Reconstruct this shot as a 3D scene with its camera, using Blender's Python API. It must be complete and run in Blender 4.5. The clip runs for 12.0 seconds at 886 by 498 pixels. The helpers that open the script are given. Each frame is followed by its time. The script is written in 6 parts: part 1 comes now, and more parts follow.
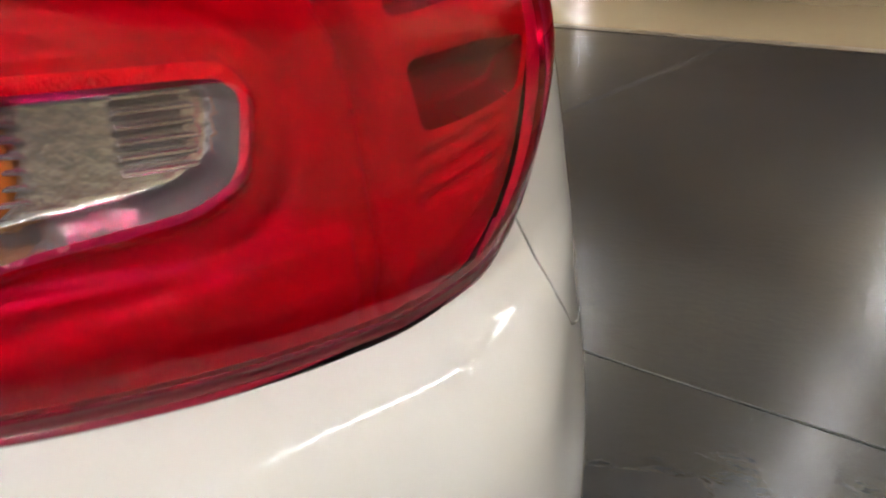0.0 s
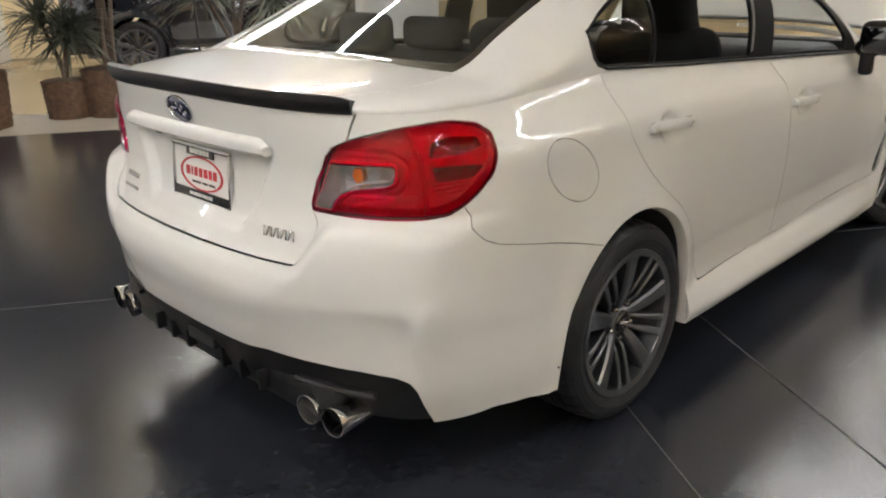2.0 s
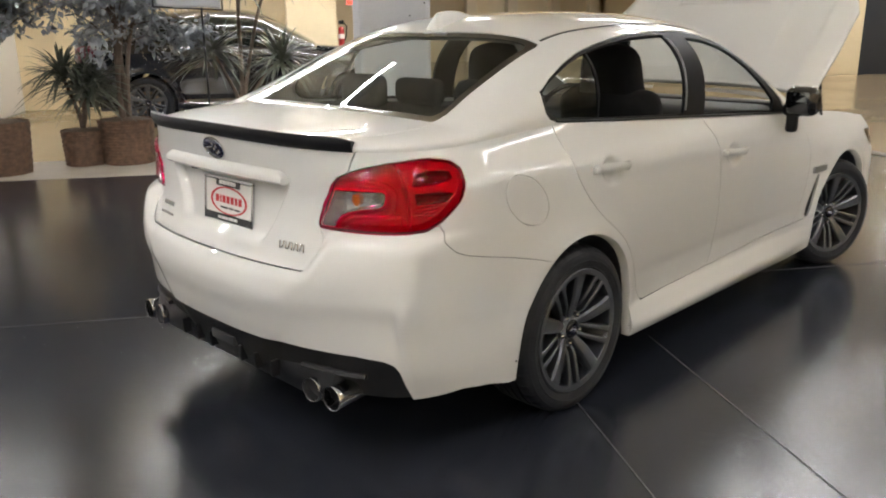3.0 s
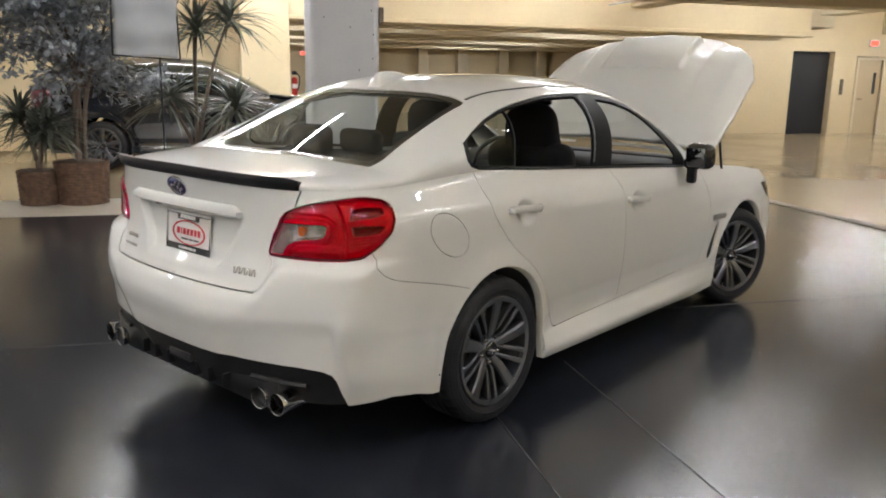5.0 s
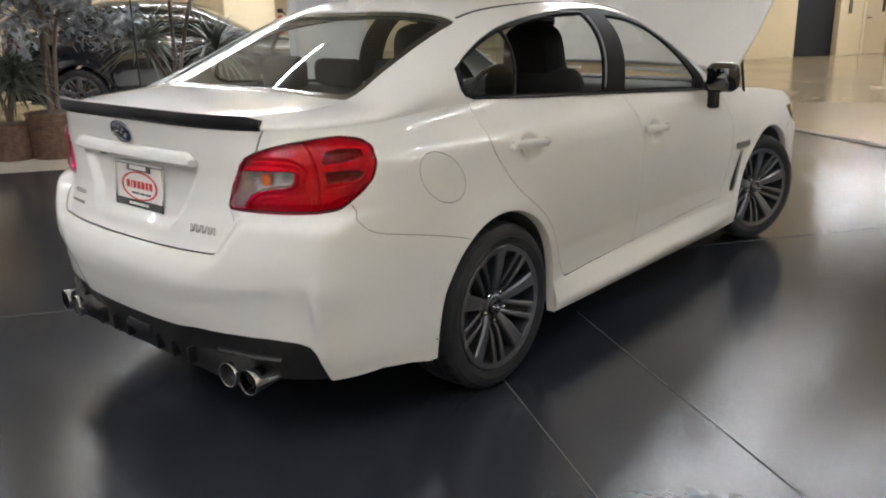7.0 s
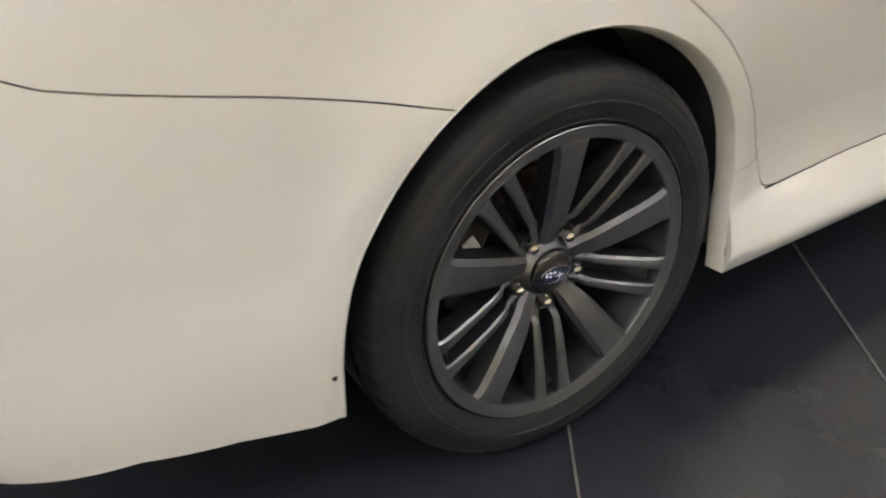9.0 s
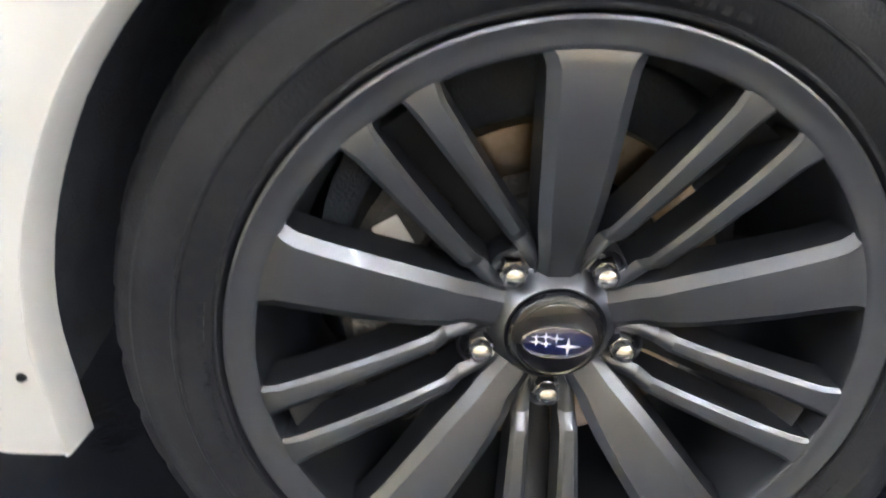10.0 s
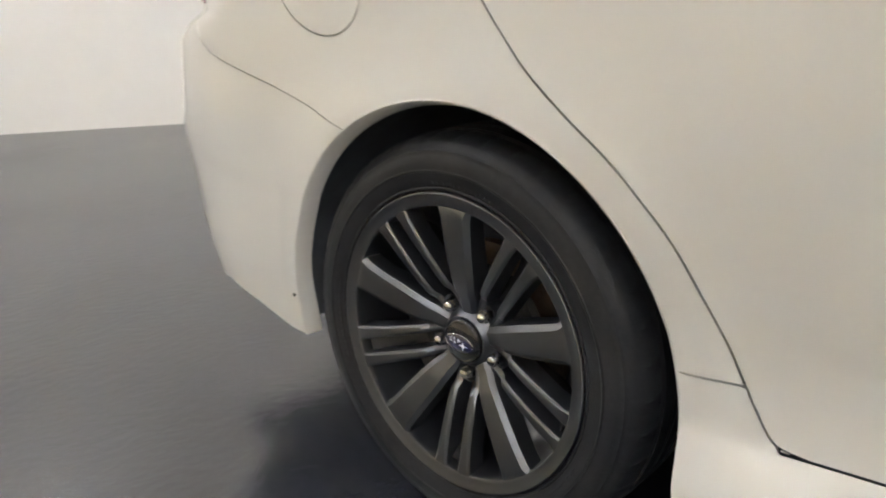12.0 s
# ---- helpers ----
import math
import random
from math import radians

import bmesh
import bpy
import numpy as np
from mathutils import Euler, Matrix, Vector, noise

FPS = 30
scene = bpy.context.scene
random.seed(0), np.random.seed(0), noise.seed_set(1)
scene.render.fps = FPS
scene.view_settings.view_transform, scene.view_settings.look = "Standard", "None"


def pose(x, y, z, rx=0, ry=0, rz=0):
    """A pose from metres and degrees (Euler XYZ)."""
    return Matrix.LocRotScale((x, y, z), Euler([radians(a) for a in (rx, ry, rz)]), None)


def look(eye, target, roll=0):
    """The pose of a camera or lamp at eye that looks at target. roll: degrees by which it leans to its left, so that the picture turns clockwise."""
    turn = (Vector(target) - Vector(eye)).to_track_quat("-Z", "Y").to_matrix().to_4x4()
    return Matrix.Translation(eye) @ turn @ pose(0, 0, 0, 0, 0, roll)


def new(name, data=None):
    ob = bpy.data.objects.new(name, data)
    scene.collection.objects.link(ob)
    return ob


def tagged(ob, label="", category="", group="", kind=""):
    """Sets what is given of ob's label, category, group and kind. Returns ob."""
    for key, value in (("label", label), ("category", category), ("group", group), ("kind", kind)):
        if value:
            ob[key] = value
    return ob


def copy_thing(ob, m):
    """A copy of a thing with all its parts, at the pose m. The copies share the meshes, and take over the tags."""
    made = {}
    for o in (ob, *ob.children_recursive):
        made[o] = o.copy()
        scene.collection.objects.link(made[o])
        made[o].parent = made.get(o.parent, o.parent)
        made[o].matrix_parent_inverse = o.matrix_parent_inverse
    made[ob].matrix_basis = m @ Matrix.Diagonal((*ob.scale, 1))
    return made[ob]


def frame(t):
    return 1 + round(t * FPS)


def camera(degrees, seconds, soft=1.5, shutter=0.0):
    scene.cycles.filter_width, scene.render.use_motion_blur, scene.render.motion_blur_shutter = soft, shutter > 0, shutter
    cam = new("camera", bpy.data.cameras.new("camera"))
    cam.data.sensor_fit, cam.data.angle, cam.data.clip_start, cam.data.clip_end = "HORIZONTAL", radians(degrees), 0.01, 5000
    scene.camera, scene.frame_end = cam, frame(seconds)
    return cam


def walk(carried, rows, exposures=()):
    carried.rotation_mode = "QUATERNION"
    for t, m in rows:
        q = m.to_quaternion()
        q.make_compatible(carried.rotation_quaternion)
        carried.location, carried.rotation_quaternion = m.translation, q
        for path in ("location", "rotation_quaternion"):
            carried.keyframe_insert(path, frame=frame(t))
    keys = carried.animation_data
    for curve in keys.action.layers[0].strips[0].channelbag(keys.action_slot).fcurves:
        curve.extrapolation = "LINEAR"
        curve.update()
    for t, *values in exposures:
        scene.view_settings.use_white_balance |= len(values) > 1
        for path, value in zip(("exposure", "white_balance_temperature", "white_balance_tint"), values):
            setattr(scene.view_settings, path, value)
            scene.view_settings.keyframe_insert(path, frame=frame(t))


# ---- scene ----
cam = camera(57.5, 12.0, soft=1.9, shutter=0.3)
PATH = [
    (0, (0.804, -1.088, 0.997), (0.698, 0.760, 0.205), -1.0),
    (0.2, (0.918, -1.142, 1.027), (0.435, 0.643, 0.266), -1.2),
    (0.6, (1.200, -1.318, 1.128), (0.170, 0.175, 0.281), -1.9),
    (0.8, (1.322, -1.450, 1.163), (0.195, -0.035, 0.315), -1.8),
    (1, (1.418, -1.576, 1.218), (0.237, -0.211, 0.357), -1.8),
    (1.5, (1.734, -1.818, 1.33), (0.464, -0.496, 0.529), -1.5),
    (2, (2.082, -2.002, 1.385), (0.748, -0.671, 0.714), -1.4),
    (2.5, (2.308, -2.19, 1.412), (0.958, -0.844, 0.807), -1.3),
    (3, (2.497, -2.355, 1.425), (1.146, -0.982, 0.887), -0.5),
    (3.5, (2.686, -2.413, 1.444), (1.345, -1.01, 0.959), 0.1),
    (5.5, (2.85, -2.647, 1.461), (1.577, -1.162, 1.045), 1.0),
    (6, (2.841, -2.644, 1.458), (1.57, -1.163, 1.019), 0.6),
    (6.5, (2.786, -2.577, 1.433), (1.519, -1.109, 0.946), -0.1),
    (7, (2.584, -2.268, 1.381), (1.32, -0.823, 0.818), -1.2),
    (7.2, (2.491, -2.125, 1.369), (1.228, -0.692, 0.778), -1.6),
    (9, (1.625, -0.659, 0.970), (0.166, 0.236, -0.065), -2.0),
    (9.5, (1.439, -0.389, 0.780), (-0.178, 0.280, -0.189), 0.3),
    (10, (1.357, -0.108, 0.640), (-0.434, -0.021, -0.244), 0.2),
    (10.5, (1.372, 0.045, 0.559), (-0.425, -0.422, -0.185), -1.1),
    (11, (1.422, 0.273, 0.610), (-0.179, -0.687, -0.109), -4.1),
    (11.5, (1.516, 0.474, 0.710), (-0.023, -0.629, 0.065), -3.2),
    (12, (1.702, 0.757, 0.823), (0.308, -0.548, 0.225), -1.7),
]
# the clip's camera stops down on the lamps and opens up at the dark wheel
EXPOSURES = [(0, 0.08, 6400, 10), (0.3, -0.12, 6500, 10), (0.6, -0.27, 6500, 10), (1.0, -0.11, 6500, 10), (1.5, -0.02, 6500, 10), (2.5, 0.01, 6450, 10), (3.5, -0.05, 6350, 10), (5.5, -0.19, 6250, 10), (7.2, -0.04, 6100, 10), (9, 0.52, 6350, 10), (9.5, 0.78, 6200, 10), (10, 1.40, 5800, 10), (10.5, 1.42, 6850, 10), (11, 1.30, 6850, 10), (11.5, 1.03, 6250, 10), (12, 0.52, 6200, 10)]
walk(cam, [(t, look(eye, target, roll)) for t, eye, target, roll in PATH], EXPOSURES)
# ---- light: dim world outside, fluorescent tubes inside ----
world = bpy.data.worlds.new("world")
world.use_nodes = True
world.node_tree.nodes["Background"].inputs[0].default_value = (1, 0.85, 0.62, 1)
world.node_tree.nodes["Background"].inputs[1].default_value = 0.05
scene.world = world
# ---- materials ----
def material(name, base, rough=0.5, metal=0.0, vary=0.0, vary_scale=6.0, bump=0.0, bump_scale=60.0, coat=0.0, second=None, spec=0.5, rough_vary=0.0):
    """A surface with large stains, fine grain and relief, in object space metres."""
    mat = bpy.data.materials.new(name)
    mat.use_nodes = True
    nt = mat.node_tree
    bsdf = nt.nodes["Principled BSDF"]
    bsdf.inputs["Roughness"].default_value = rough
    bsdf.inputs["Metallic"].default_value = metal
    bsdf.inputs["Specular IOR Level"].default_value = spec
    if coat:
        bsdf.inputs["Coat Weight"].default_value = coat
        bsdf.inputs["Coat Roughness"].default_value = 0.02
    bsdf.inputs["Base Color"].default_value = (*base, 1)
    geo = nt.nodes.new("ShaderNodeNewGeometry")
    if vary or second or rough_vary:
        n1 = nt.nodes.new("ShaderNodeTexNoise")
        n1.inputs["Scale"].default_value = vary_scale
        n1.inputs["Detail"].default_value = 6
        nt.links.new(geo.outputs["Position"], n1.inputs["Vector"])
        n2 = nt.nodes.new("ShaderNodeTexNoise")
        n2.inputs["Scale"].default_value = vary_scale * 14
        n2.inputs["Detail"].default_value = 3
        nt.links.new(geo.outputs["Position"], n2.inputs["Vector"])
        add = nt.nodes.new("ShaderNodeMath")
        add.operation = "MULTIPLY_ADD"
        nt.links.new(n2.outputs["Fac"], add.inputs[0])
        add.inputs[1].default_value = 0.4
        nt.links.new(n1.outputs["Fac"], add.inputs[2])
        ramp = nt.nodes.new("ShaderNodeMapRange")
        ramp.inputs[1].default_value, ramp.inputs[2].default_value = 0.45, 0.95
        nt.links.new(add.outputs[0], ramp.inputs[0])
        mix = nt.nodes.new("ShaderNodeMix")
        mix.data_type = "RGBA"
        other = second or tuple(c * (1 - vary) for c in base)
        mix.inputs["A"].default_value = (*base, 1)
        mix.inputs["B"].default_value = (*other, 1)
        nt.links.new(ramp.outputs[0], mix.inputs["Factor"])
        nt.links.new(mix.outputs["Result"], bsdf.inputs["Base Color"])
        if rough_vary:
            rr = nt.nodes.new("ShaderNodeMapRange")
            rr.inputs[1].default_value, rr.inputs[2].default_value = 0.4, 1.0
            rr.inputs[3].default_value, rr.inputs[4].default_value = rough - rough_vary, rough + rough_vary
            nt.links.new(add.outputs[0], rr.inputs[0])
            nt.links.new(rr.outputs[0], bsdf.inputs["Roughness"])
    if bump:
        nb = nt.nodes.new("ShaderNodeTexNoise")
        nb.inputs["Scale"].default_value = bump_scale
        nb.inputs["Detail"].default_value = 4
        nt.links.new(geo.outputs["Position"], nb.inputs["Vector"])
        b = nt.nodes.new("ShaderNodeBump")
        b.inputs["Strength"].default_value = bump
        b.inputs["Distance"].default_value = 0.01
        nt.links.new(nb.outputs["Fac"], b.inputs["Height"])
        nt.links.new(b.outputs["Normal"], bsdf.inputs["Normal"])
    return mat


def glass(name, tint, rough=0.0, ior=1.45):
    """Thin clear or tinted glass: mostly let through, with a mirror-like sheen at grazing angles."""
    mat = bpy.data.materials.new(name)
    mat.use_nodes = True
    nt = mat.node_tree
    nt.nodes.remove(nt.nodes["Principled BSDF"])
    out = nt.nodes["Material Output"]
    tr = nt.nodes.new("ShaderNodeBsdfTransparent")
    tr.inputs[0].default_value = (*tint, 1)
    gl = nt.nodes.new("ShaderNodeBsdfGlossy")
    gl.inputs["Roughness"].default_value = rough
    lw = nt.nodes.new("ShaderNodeLayerWeight")
    lw.inputs["Blend"].default_value = 0.5
    pw = nt.nodes.new("ShaderNodeMath")
    pw.operation = "POWER"
    pw.inputs[1].default_value = 5.0
    nt.links.new(lw.outputs["Facing"], pw.inputs[0])
    fr = nt.nodes.new("ShaderNodeMath")
    fr.operation = "MULTIPLY_ADD"
    f0 = 1.25 * ((ior - 1) / (ior + 1)) ** 2
    fr.inputs[1].default_value, fr.inputs[2].default_value = 1 - f0, f0
    nt.links.new(pw.outputs[0], fr.inputs[0])
    mix = nt.nodes.new("ShaderNodeMixShader")
    nt.links.new(fr.outputs[0], mix.inputs[0])
    nt.links.new(tr.outputs[0], mix.inputs[1])
    nt.links.new(gl.outputs[0], mix.inputs[2])
    nt.links.new(mix.outputs[0], out.inputs[0])
    return mat


def glowing(name, colour, strength):
    mat = bpy.data.materials.new(name)
    mat.use_nodes = True
    bsdf = mat.node_tree.nodes["Principled BSDF"]
    bsdf.inputs["Base Color"].default_value = (*colour, 1)
    bsdf.inputs["Emission Color"].default_value = (*colour, 1)
    bsdf.inputs["Emission Strength"].default_value = strength
    return mat


M_PAINT = material("white_pearl_paint", (0.72, 0.715, 0.70), 0.35, vary=0.015, vary_scale=2.0, coat=1.0, spec=0.08)
M_BLACK = material("satin_black_plastic", (0.012, 0.012, 0.014), 0.45, vary=0.4, vary_scale=30, bump=0.08, bump_scale=900, spec=0.3)
M_PILLAR = material("matt_black_pillar_film", (0.010, 0.010, 0.011), 0.6, vary=0.3, vary_scale=20, spec=0.15)
M_GLOSSBLACK = material("gloss_black_plastic", (0.008, 0.008, 0.010), 0.15, coat=0.6)
M_LINER = material("arch_liner_felt", (0.120, 0.130, 0.150), 0.95, vary=0.3, vary_scale=25, bump=0.3, bump_scale=300)
M_TYRE = material("tyre_rubber", (0.010, 0.011, 0.0145), 0.46, vary=0.0, second=(0.026, 0.027, 0.031), vary_scale=9, bump=0.12, bump_scale=420, spec=0.24)
M_RIM = material("gunmetal_wheel_paint", (0.155, 0.162, 0.180), 0.34, metal=0.92, vary=0.10, vary_scale=1.5, coat=0.25, rough_vary=0.02)
M_RIMDARK = material("dark_grey_web", (0.028, 0.028, 0.030), 0.5, metal=0.3, vary=0.3, vary_scale=14)
M_STEEL = material("worn_brake_steel", (0.44, 0.37, 0.30), 0.34, metal=1.0, second=(0.30, 0.21, 0.13), vary_scale=12)
M_BADGE = material("brushed_badge_metal", (0.50, 0.50, 0.51), 0.35, metal=1.0, vary=0.15, vary_scale=40)
M_CAST = material("cast_iron_grey", (0.10, 0.095, 0.09), 0.7, metal=0.4, vary=0.5, vary_scale=30, bump=0.3, bump_scale=200)
M_CHROME = material("polished_chrome", (0.62, 0.62, 0.63), 0.10, metal=1.0, vary=0.05, vary_scale=30)
M_MIRROR = material("dim_mirror_glass", (0.30, 0.31, 0.32), 0.03, metal=1.0, vary=0.05, vary_scale=20)
M_DARKCHROME = material("sooty_pipe_inside", (0.03, 0.028, 0.026), 0.6, metal=0.5, vary=0.4, vary_scale=40)
M_GLASS = glass("clear_car_glass", (0.90, 0.93, 0.91))
M_REARGLASS = glass("tinted_rear_glass", (0.78, 0.83, 0.80))
M_SEAT = material("black_woven_seat_cloth", (0.008, 0.008, 0.010), 0.95, vary=0.4, vary_scale=20, bump=0.3, bump_scale=700)
M_TRIM = material("grey_interior_plastic", (0.045, 0.046, 0.05), 0.6, vary=0.2, vary_scale=12, bump=0.1, bump_scale=500)
M_HEADLINER = material("light_grey_headliner", (0.35, 0.34, 0.32), 0.9, vary=0.1, vary_scale=9)
M_PLATE = material("white_plate_card", (0.78, 0.77, 0.75), 0.4, vary=0.05, vary_scale=20)
M_PLATERED = material("red_printed_ink", (0.55, 0.02, 0.03), 0.4, vary=0.1, vary_scale=40)
M_BLUE = material("blue_enamel", (0.006, 0.010, 0.065), 0.15, coat=1.0, vary=0.1, vary_scale=60)
M_AMBER = material("amber_bulb_plastic", (0.65, 0.20, 0.03), 0.25, vary=0.15, vary_scale=60)
M_CLEARLENS = glass("clear_lamp_lens", (0.93, 0.93, 0.94), ior=1.4)
# ---- the hall ----
M_FLOORBLACK = material("black_epoxy_floor", (0.014, 0.016, 0.022), 0.20, second=(0.026, 0.028, 0.036), vary_scale=0.8, bump=0.07, bump_scale=40, rough_vary=0.05, spec=0.5)
M_FLOORTAN = material("polished_tan_concrete", (0.42, 0.34, 0.22), 0.20, second=(0.33, 0.26, 0.165), vary_scale=0.7, bump=0.03, bump_scale=9, rough_vary=0.06, spec=0.6)
M_WALK = material("pale_concrete_walkway", (0.45, 0.41, 0.34), 0.55, second=(0.36, 0.32, 0.26), vary_scale=1.5, bump=0.06, bump_scale=50)
M_CREAM = material("cream_wall_paint", (0.74, 0.62, 0.40), 0.6, vary=0.10, vary_scale=0.9, bump=0.05, bump_scale=30)
M_CREAM2 = material("cream_ceiling_paint", (0.72, 0.63, 0.45), 0.7, vary=0.14, vary_scale=0.7, bump=0.08, bump_scale=12)
M_WHITEWALL = material("white_wall_paint", (0.80, 0.78, 0.75), 0.55, vary=0.05, vary_scale=0.8, bump=0.04, bump_scale=30)
M_COLUMN = material("pale_grey_column_paint", (0.52, 0.52, 0.53), 0.5, vary=0.10, vary_scale=2.5, bump=0.06, bump_scale=40)
M_DARKDOOR = material("dark_navy_opening", (0.010, 0.011, 0.014), 0.5, vary=0.3, vary_scale=3)
M_DOORPAINT = material("tan_door_paint", (0.55, 0.45, 0.29), 0.45, vary=0.08, vary_scale=2)
M_STRIP = material("worn_floor_strip", (0.14, 0.11, 0.075), 0.5, vary=0.3, vary_scale=6, bump=0.1, bump_scale=60)
# three tube strengths, set by how much light each area needs
M_TUBE = glowing("fluorescent_tube", (0.98, 0.98, 1.0), 160.0)
M_TUBEDIM = glowing("dim_fluorescent_tube", (0.99, 0.98, 0.98), 85.0)
M_TUBEBRIGHT = glowing("bright_fluorescent_tube", (0.98, 0.98, 1.0), 260.0)
M_FIXTURE = material("white_enamel_fixture", (0.75, 0.74, 0.70), 0.4, vary=0.05, vary_scale=8)
M_EXIT = glowing("lit_exit_sign", (1.0, 0.06, 0.03), 2.5)
M_EXTRED = material("red_enamel_cylinder", (0.45, 0.02, 0.015), 0.3, vary=0.1, vary_scale=20, coat=0.6)
ROOM = Matrix.Rotation(math.atan2(-0.56, 0.83), 4, "Z")
CEIL = 2.95


def solid(name, lo, hi, mat, kind="structure", label="", bevel=0.0, parent=None, m=ROOM):
    """A block from corner lo to corner hi in the hall's own axes."""
    bm = bmesh.new()
    c = [(a + b) / 2 for a, b in zip(lo, hi)]
    d = [b - a for a, b in zip(lo, hi)]
    mat4 = m @ Matrix.Translation(c) @ Matrix.Diagonal((*d, 1))
    bmesh.ops.create_cube(bm, size=1, matrix=mat4)
    if bevel:
        bmesh.ops.bevel(bm, geom=list(bm.edges), offset=bevel, segments=3, profile=0.5, affect="EDGES")
    me = bpy.data.meshes.new(name)
    bm.to_mesh(me)
    bm.free()
    me.materials.append(mat)
    ob = new(name, me)
    ob.parent = parent
    return tagged(ob, label, kind=kind)


# floors: black bay, joints, strip, tan hall, walkway
solid("floor", (-30, -14, -0.30), (30, 45, -0.006), M_FLOORTAN, label="polished tan concrete floor")
walk_line = [ROOM @ Vector((-4.95, y, 0)) for y in (-9.0, 5.83)]


def slab(name, pts, z0, z1, mat, label):
    bm = bmesh.new()
    low = [bm.verts.new((p[0], p[1], z0)) for p in pts]
    high = [bm.verts.new((p[0], p[1], z1)) for p in pts]
    bm.faces.new(high)
    bm.faces.new(low[::-1])
    n = len(pts)
    for k in range(n):
        bm.faces.new((low[k], low[(k + 1) % n], high[(k + 1) % n], high[k]))
    bmesh.ops.recalc_face_normals(bm, faces=bm.faces)
    me = bpy.data.meshes.new(name)
    bm.to_mesh(me)
    bm.free()
    me.materials.append(mat)
    return tagged(new(name, me), label, kind="structure")


slab("floor_bay", [walk_line[0], ROOM @ Vector((16, -9, 0)), ROOM @ Vector((16, 5.83, 0)), walk_line[1]], -0.02, 0.0, M_FLOORBLACK, "glossy black epoxy floor with scuffs")
solid("floor_strip", (-5.3, 5.83, -0.02), (16, 6.0, 0.006), M_STRIP, label="worn brown threshold strip")
slab("walkway", [ROOM @ Vector(c) for c in ((-4.954, -9.0, 0), (-4.954, 5.83, 0), (-6.1, 5.83, 0), (-6.1, -9.0, 0))], -0.02, 0.002, M_WALK, "pale concrete walkway")
# saw-cut joints in the black floor
M_JOINT = material("dusty_joint_filler", (0.13, 0.13, 0.125), 0.8, vary=0.4, vary_scale=20)


def joint(a, b, w=0.0045):
    a, b = Vector((*a, 0)), Vector((*b, 0))
    d = (b - a).normalized()
    n = Vector((-d.y, d.x, 0)) * w / 2
    return slab("floor_joint", [a - n, b - n, b + n, a + n], -0.005, 0.0022, M_JOINT, "pale floor joint")


for start, end in (((-1.0, 0.52), (6.0, 0.52)), ((0.1, 1.095), (6.0, 1.095)), ((-0.70, -4.2), (-0.70, 5.8))):
    joint((ROOM @ Vector((*start, 0)))[:2], (ROOM @ Vector((*end, 0)))[:2])

# walls
LOW = 2.62
solid("wall_north", (-16.3, 12.6, 0), (-16.0, 14.72, CEIL + 0.6), M_CREAM, label="cream painted wall")
solid("wall_north_2", (-16.3, 14.72, 2.30), (-16.0, 16.10, CEIL + 0.6), M_CREAM, label="cream painted wall over the dark doorway")
solid("wall_north_3", (-16.3, 16.10, 0), (-16.0, 16.85, CEIL + 0.6), M_CREAM, label="cream painted wall")
solid("wall_north_4", (-16.3, 16.85, 2.20), (-16.0, 17.85, CEIL + 0.6), M_CREAM, label="cream painted wall over the exit door")
solid("wall_north_5", (-16.3, 17.85, 0), (-16.0, 40.0, CEIL + 0.6), M_CREAM, label="cream painted wall")
solid("wall_return", (-28.0, 12.3, 0), (-16.0, 12.6, CEIL + 0.6), M_CREAM, label="cream painted return wall")
solid("wall_deck", (-28.3, -1.0, 0), (-28.0, 12.6, CEIL + 0.6), M_CREAM, label="cream painted wall of the low parking deck")
solid("wall_deck_side", (-28.0, -0.9, 0), (-12.2, -0.6, CEIL + 0.6), M_CREAM, label="cream painted wall of the low parking deck")
solid("wall_left", (-12.5, -10, 0), (-12.2, -0.3, CEIL + 0.6), M_CREAM, label="cream painted wall behind the plants")
solid("pier", (-11.8, -0.3, 0), (-11.0, 0.55, CEIL + 0.52), M_CREAM, label="cream painted wall pier", bevel=0.02)
solid("ceiling_deck", (-28.0, -0.6, LOW), (-11.6, 12.3, CEIL + 0.6), M_CREAM2, label="low cream concrete deck ceiling")
solid("fascia", (-11.6, 0.55, LOW - 0.17), (-11.2, 11.4, CEIL + 0.6), M_CREAM, label="cream painted fascia beam", bevel=0.02)
solid("fascia_ledge", (-11.7, 0.55, LOW - 0.24), (-11.1, 11.4, LOW - 0.16), M_CREAM, label="cream ledge under the fascia", bevel=0.015)
for x in (-13.5, -16.0, -18.5, -21.0, -23.5, -26.0):
    solid("deck_joist", (x - 0.15, -0.6, LOW - 0.20), (x + 0.15, 12.3, LOW + 0.05), M_CREAM2, label="cream deck joist", bevel=0.015)
for y in (0.8, 3.2, 5.0, 6.9, 8.5, 10.2, 11.8):
    solid("deck_post", (-27.9, y - 0.2, 0), (-27.5, y + 0.2, LOW), M_CREAM2, label="cream concrete post", bevel=0.02)
solid("wall_south", (-14, -5.15, 0), (-7.0, -4.9, CEIL + 0.6), M_WHITEWALL, label="white painted wall")
solid("wall_south_2", (-7.0, -5.15, 0), (6.4, -4.5, CEIL + 0.6), M_WHITEWALL, label="white painted wall standing proud of the rest")
# unseen wall, added here; its cream dims and warms light on the car's side
solid("unseen_wall_east", (6.4, -5.15, 0), (6.7, 40, CEIL + 0.6), M_CREAM, label="cream painted wall")
solid("wall_far", (-16, 40, 0), (16, 40.3, CEIL + 0.6), M_CREAM, label="cream painted wall")
solid("wall_west", (-14, -10, 0), (-13.7, -5, CEIL + 0.6), M_CREAM, label="cream painted wall")
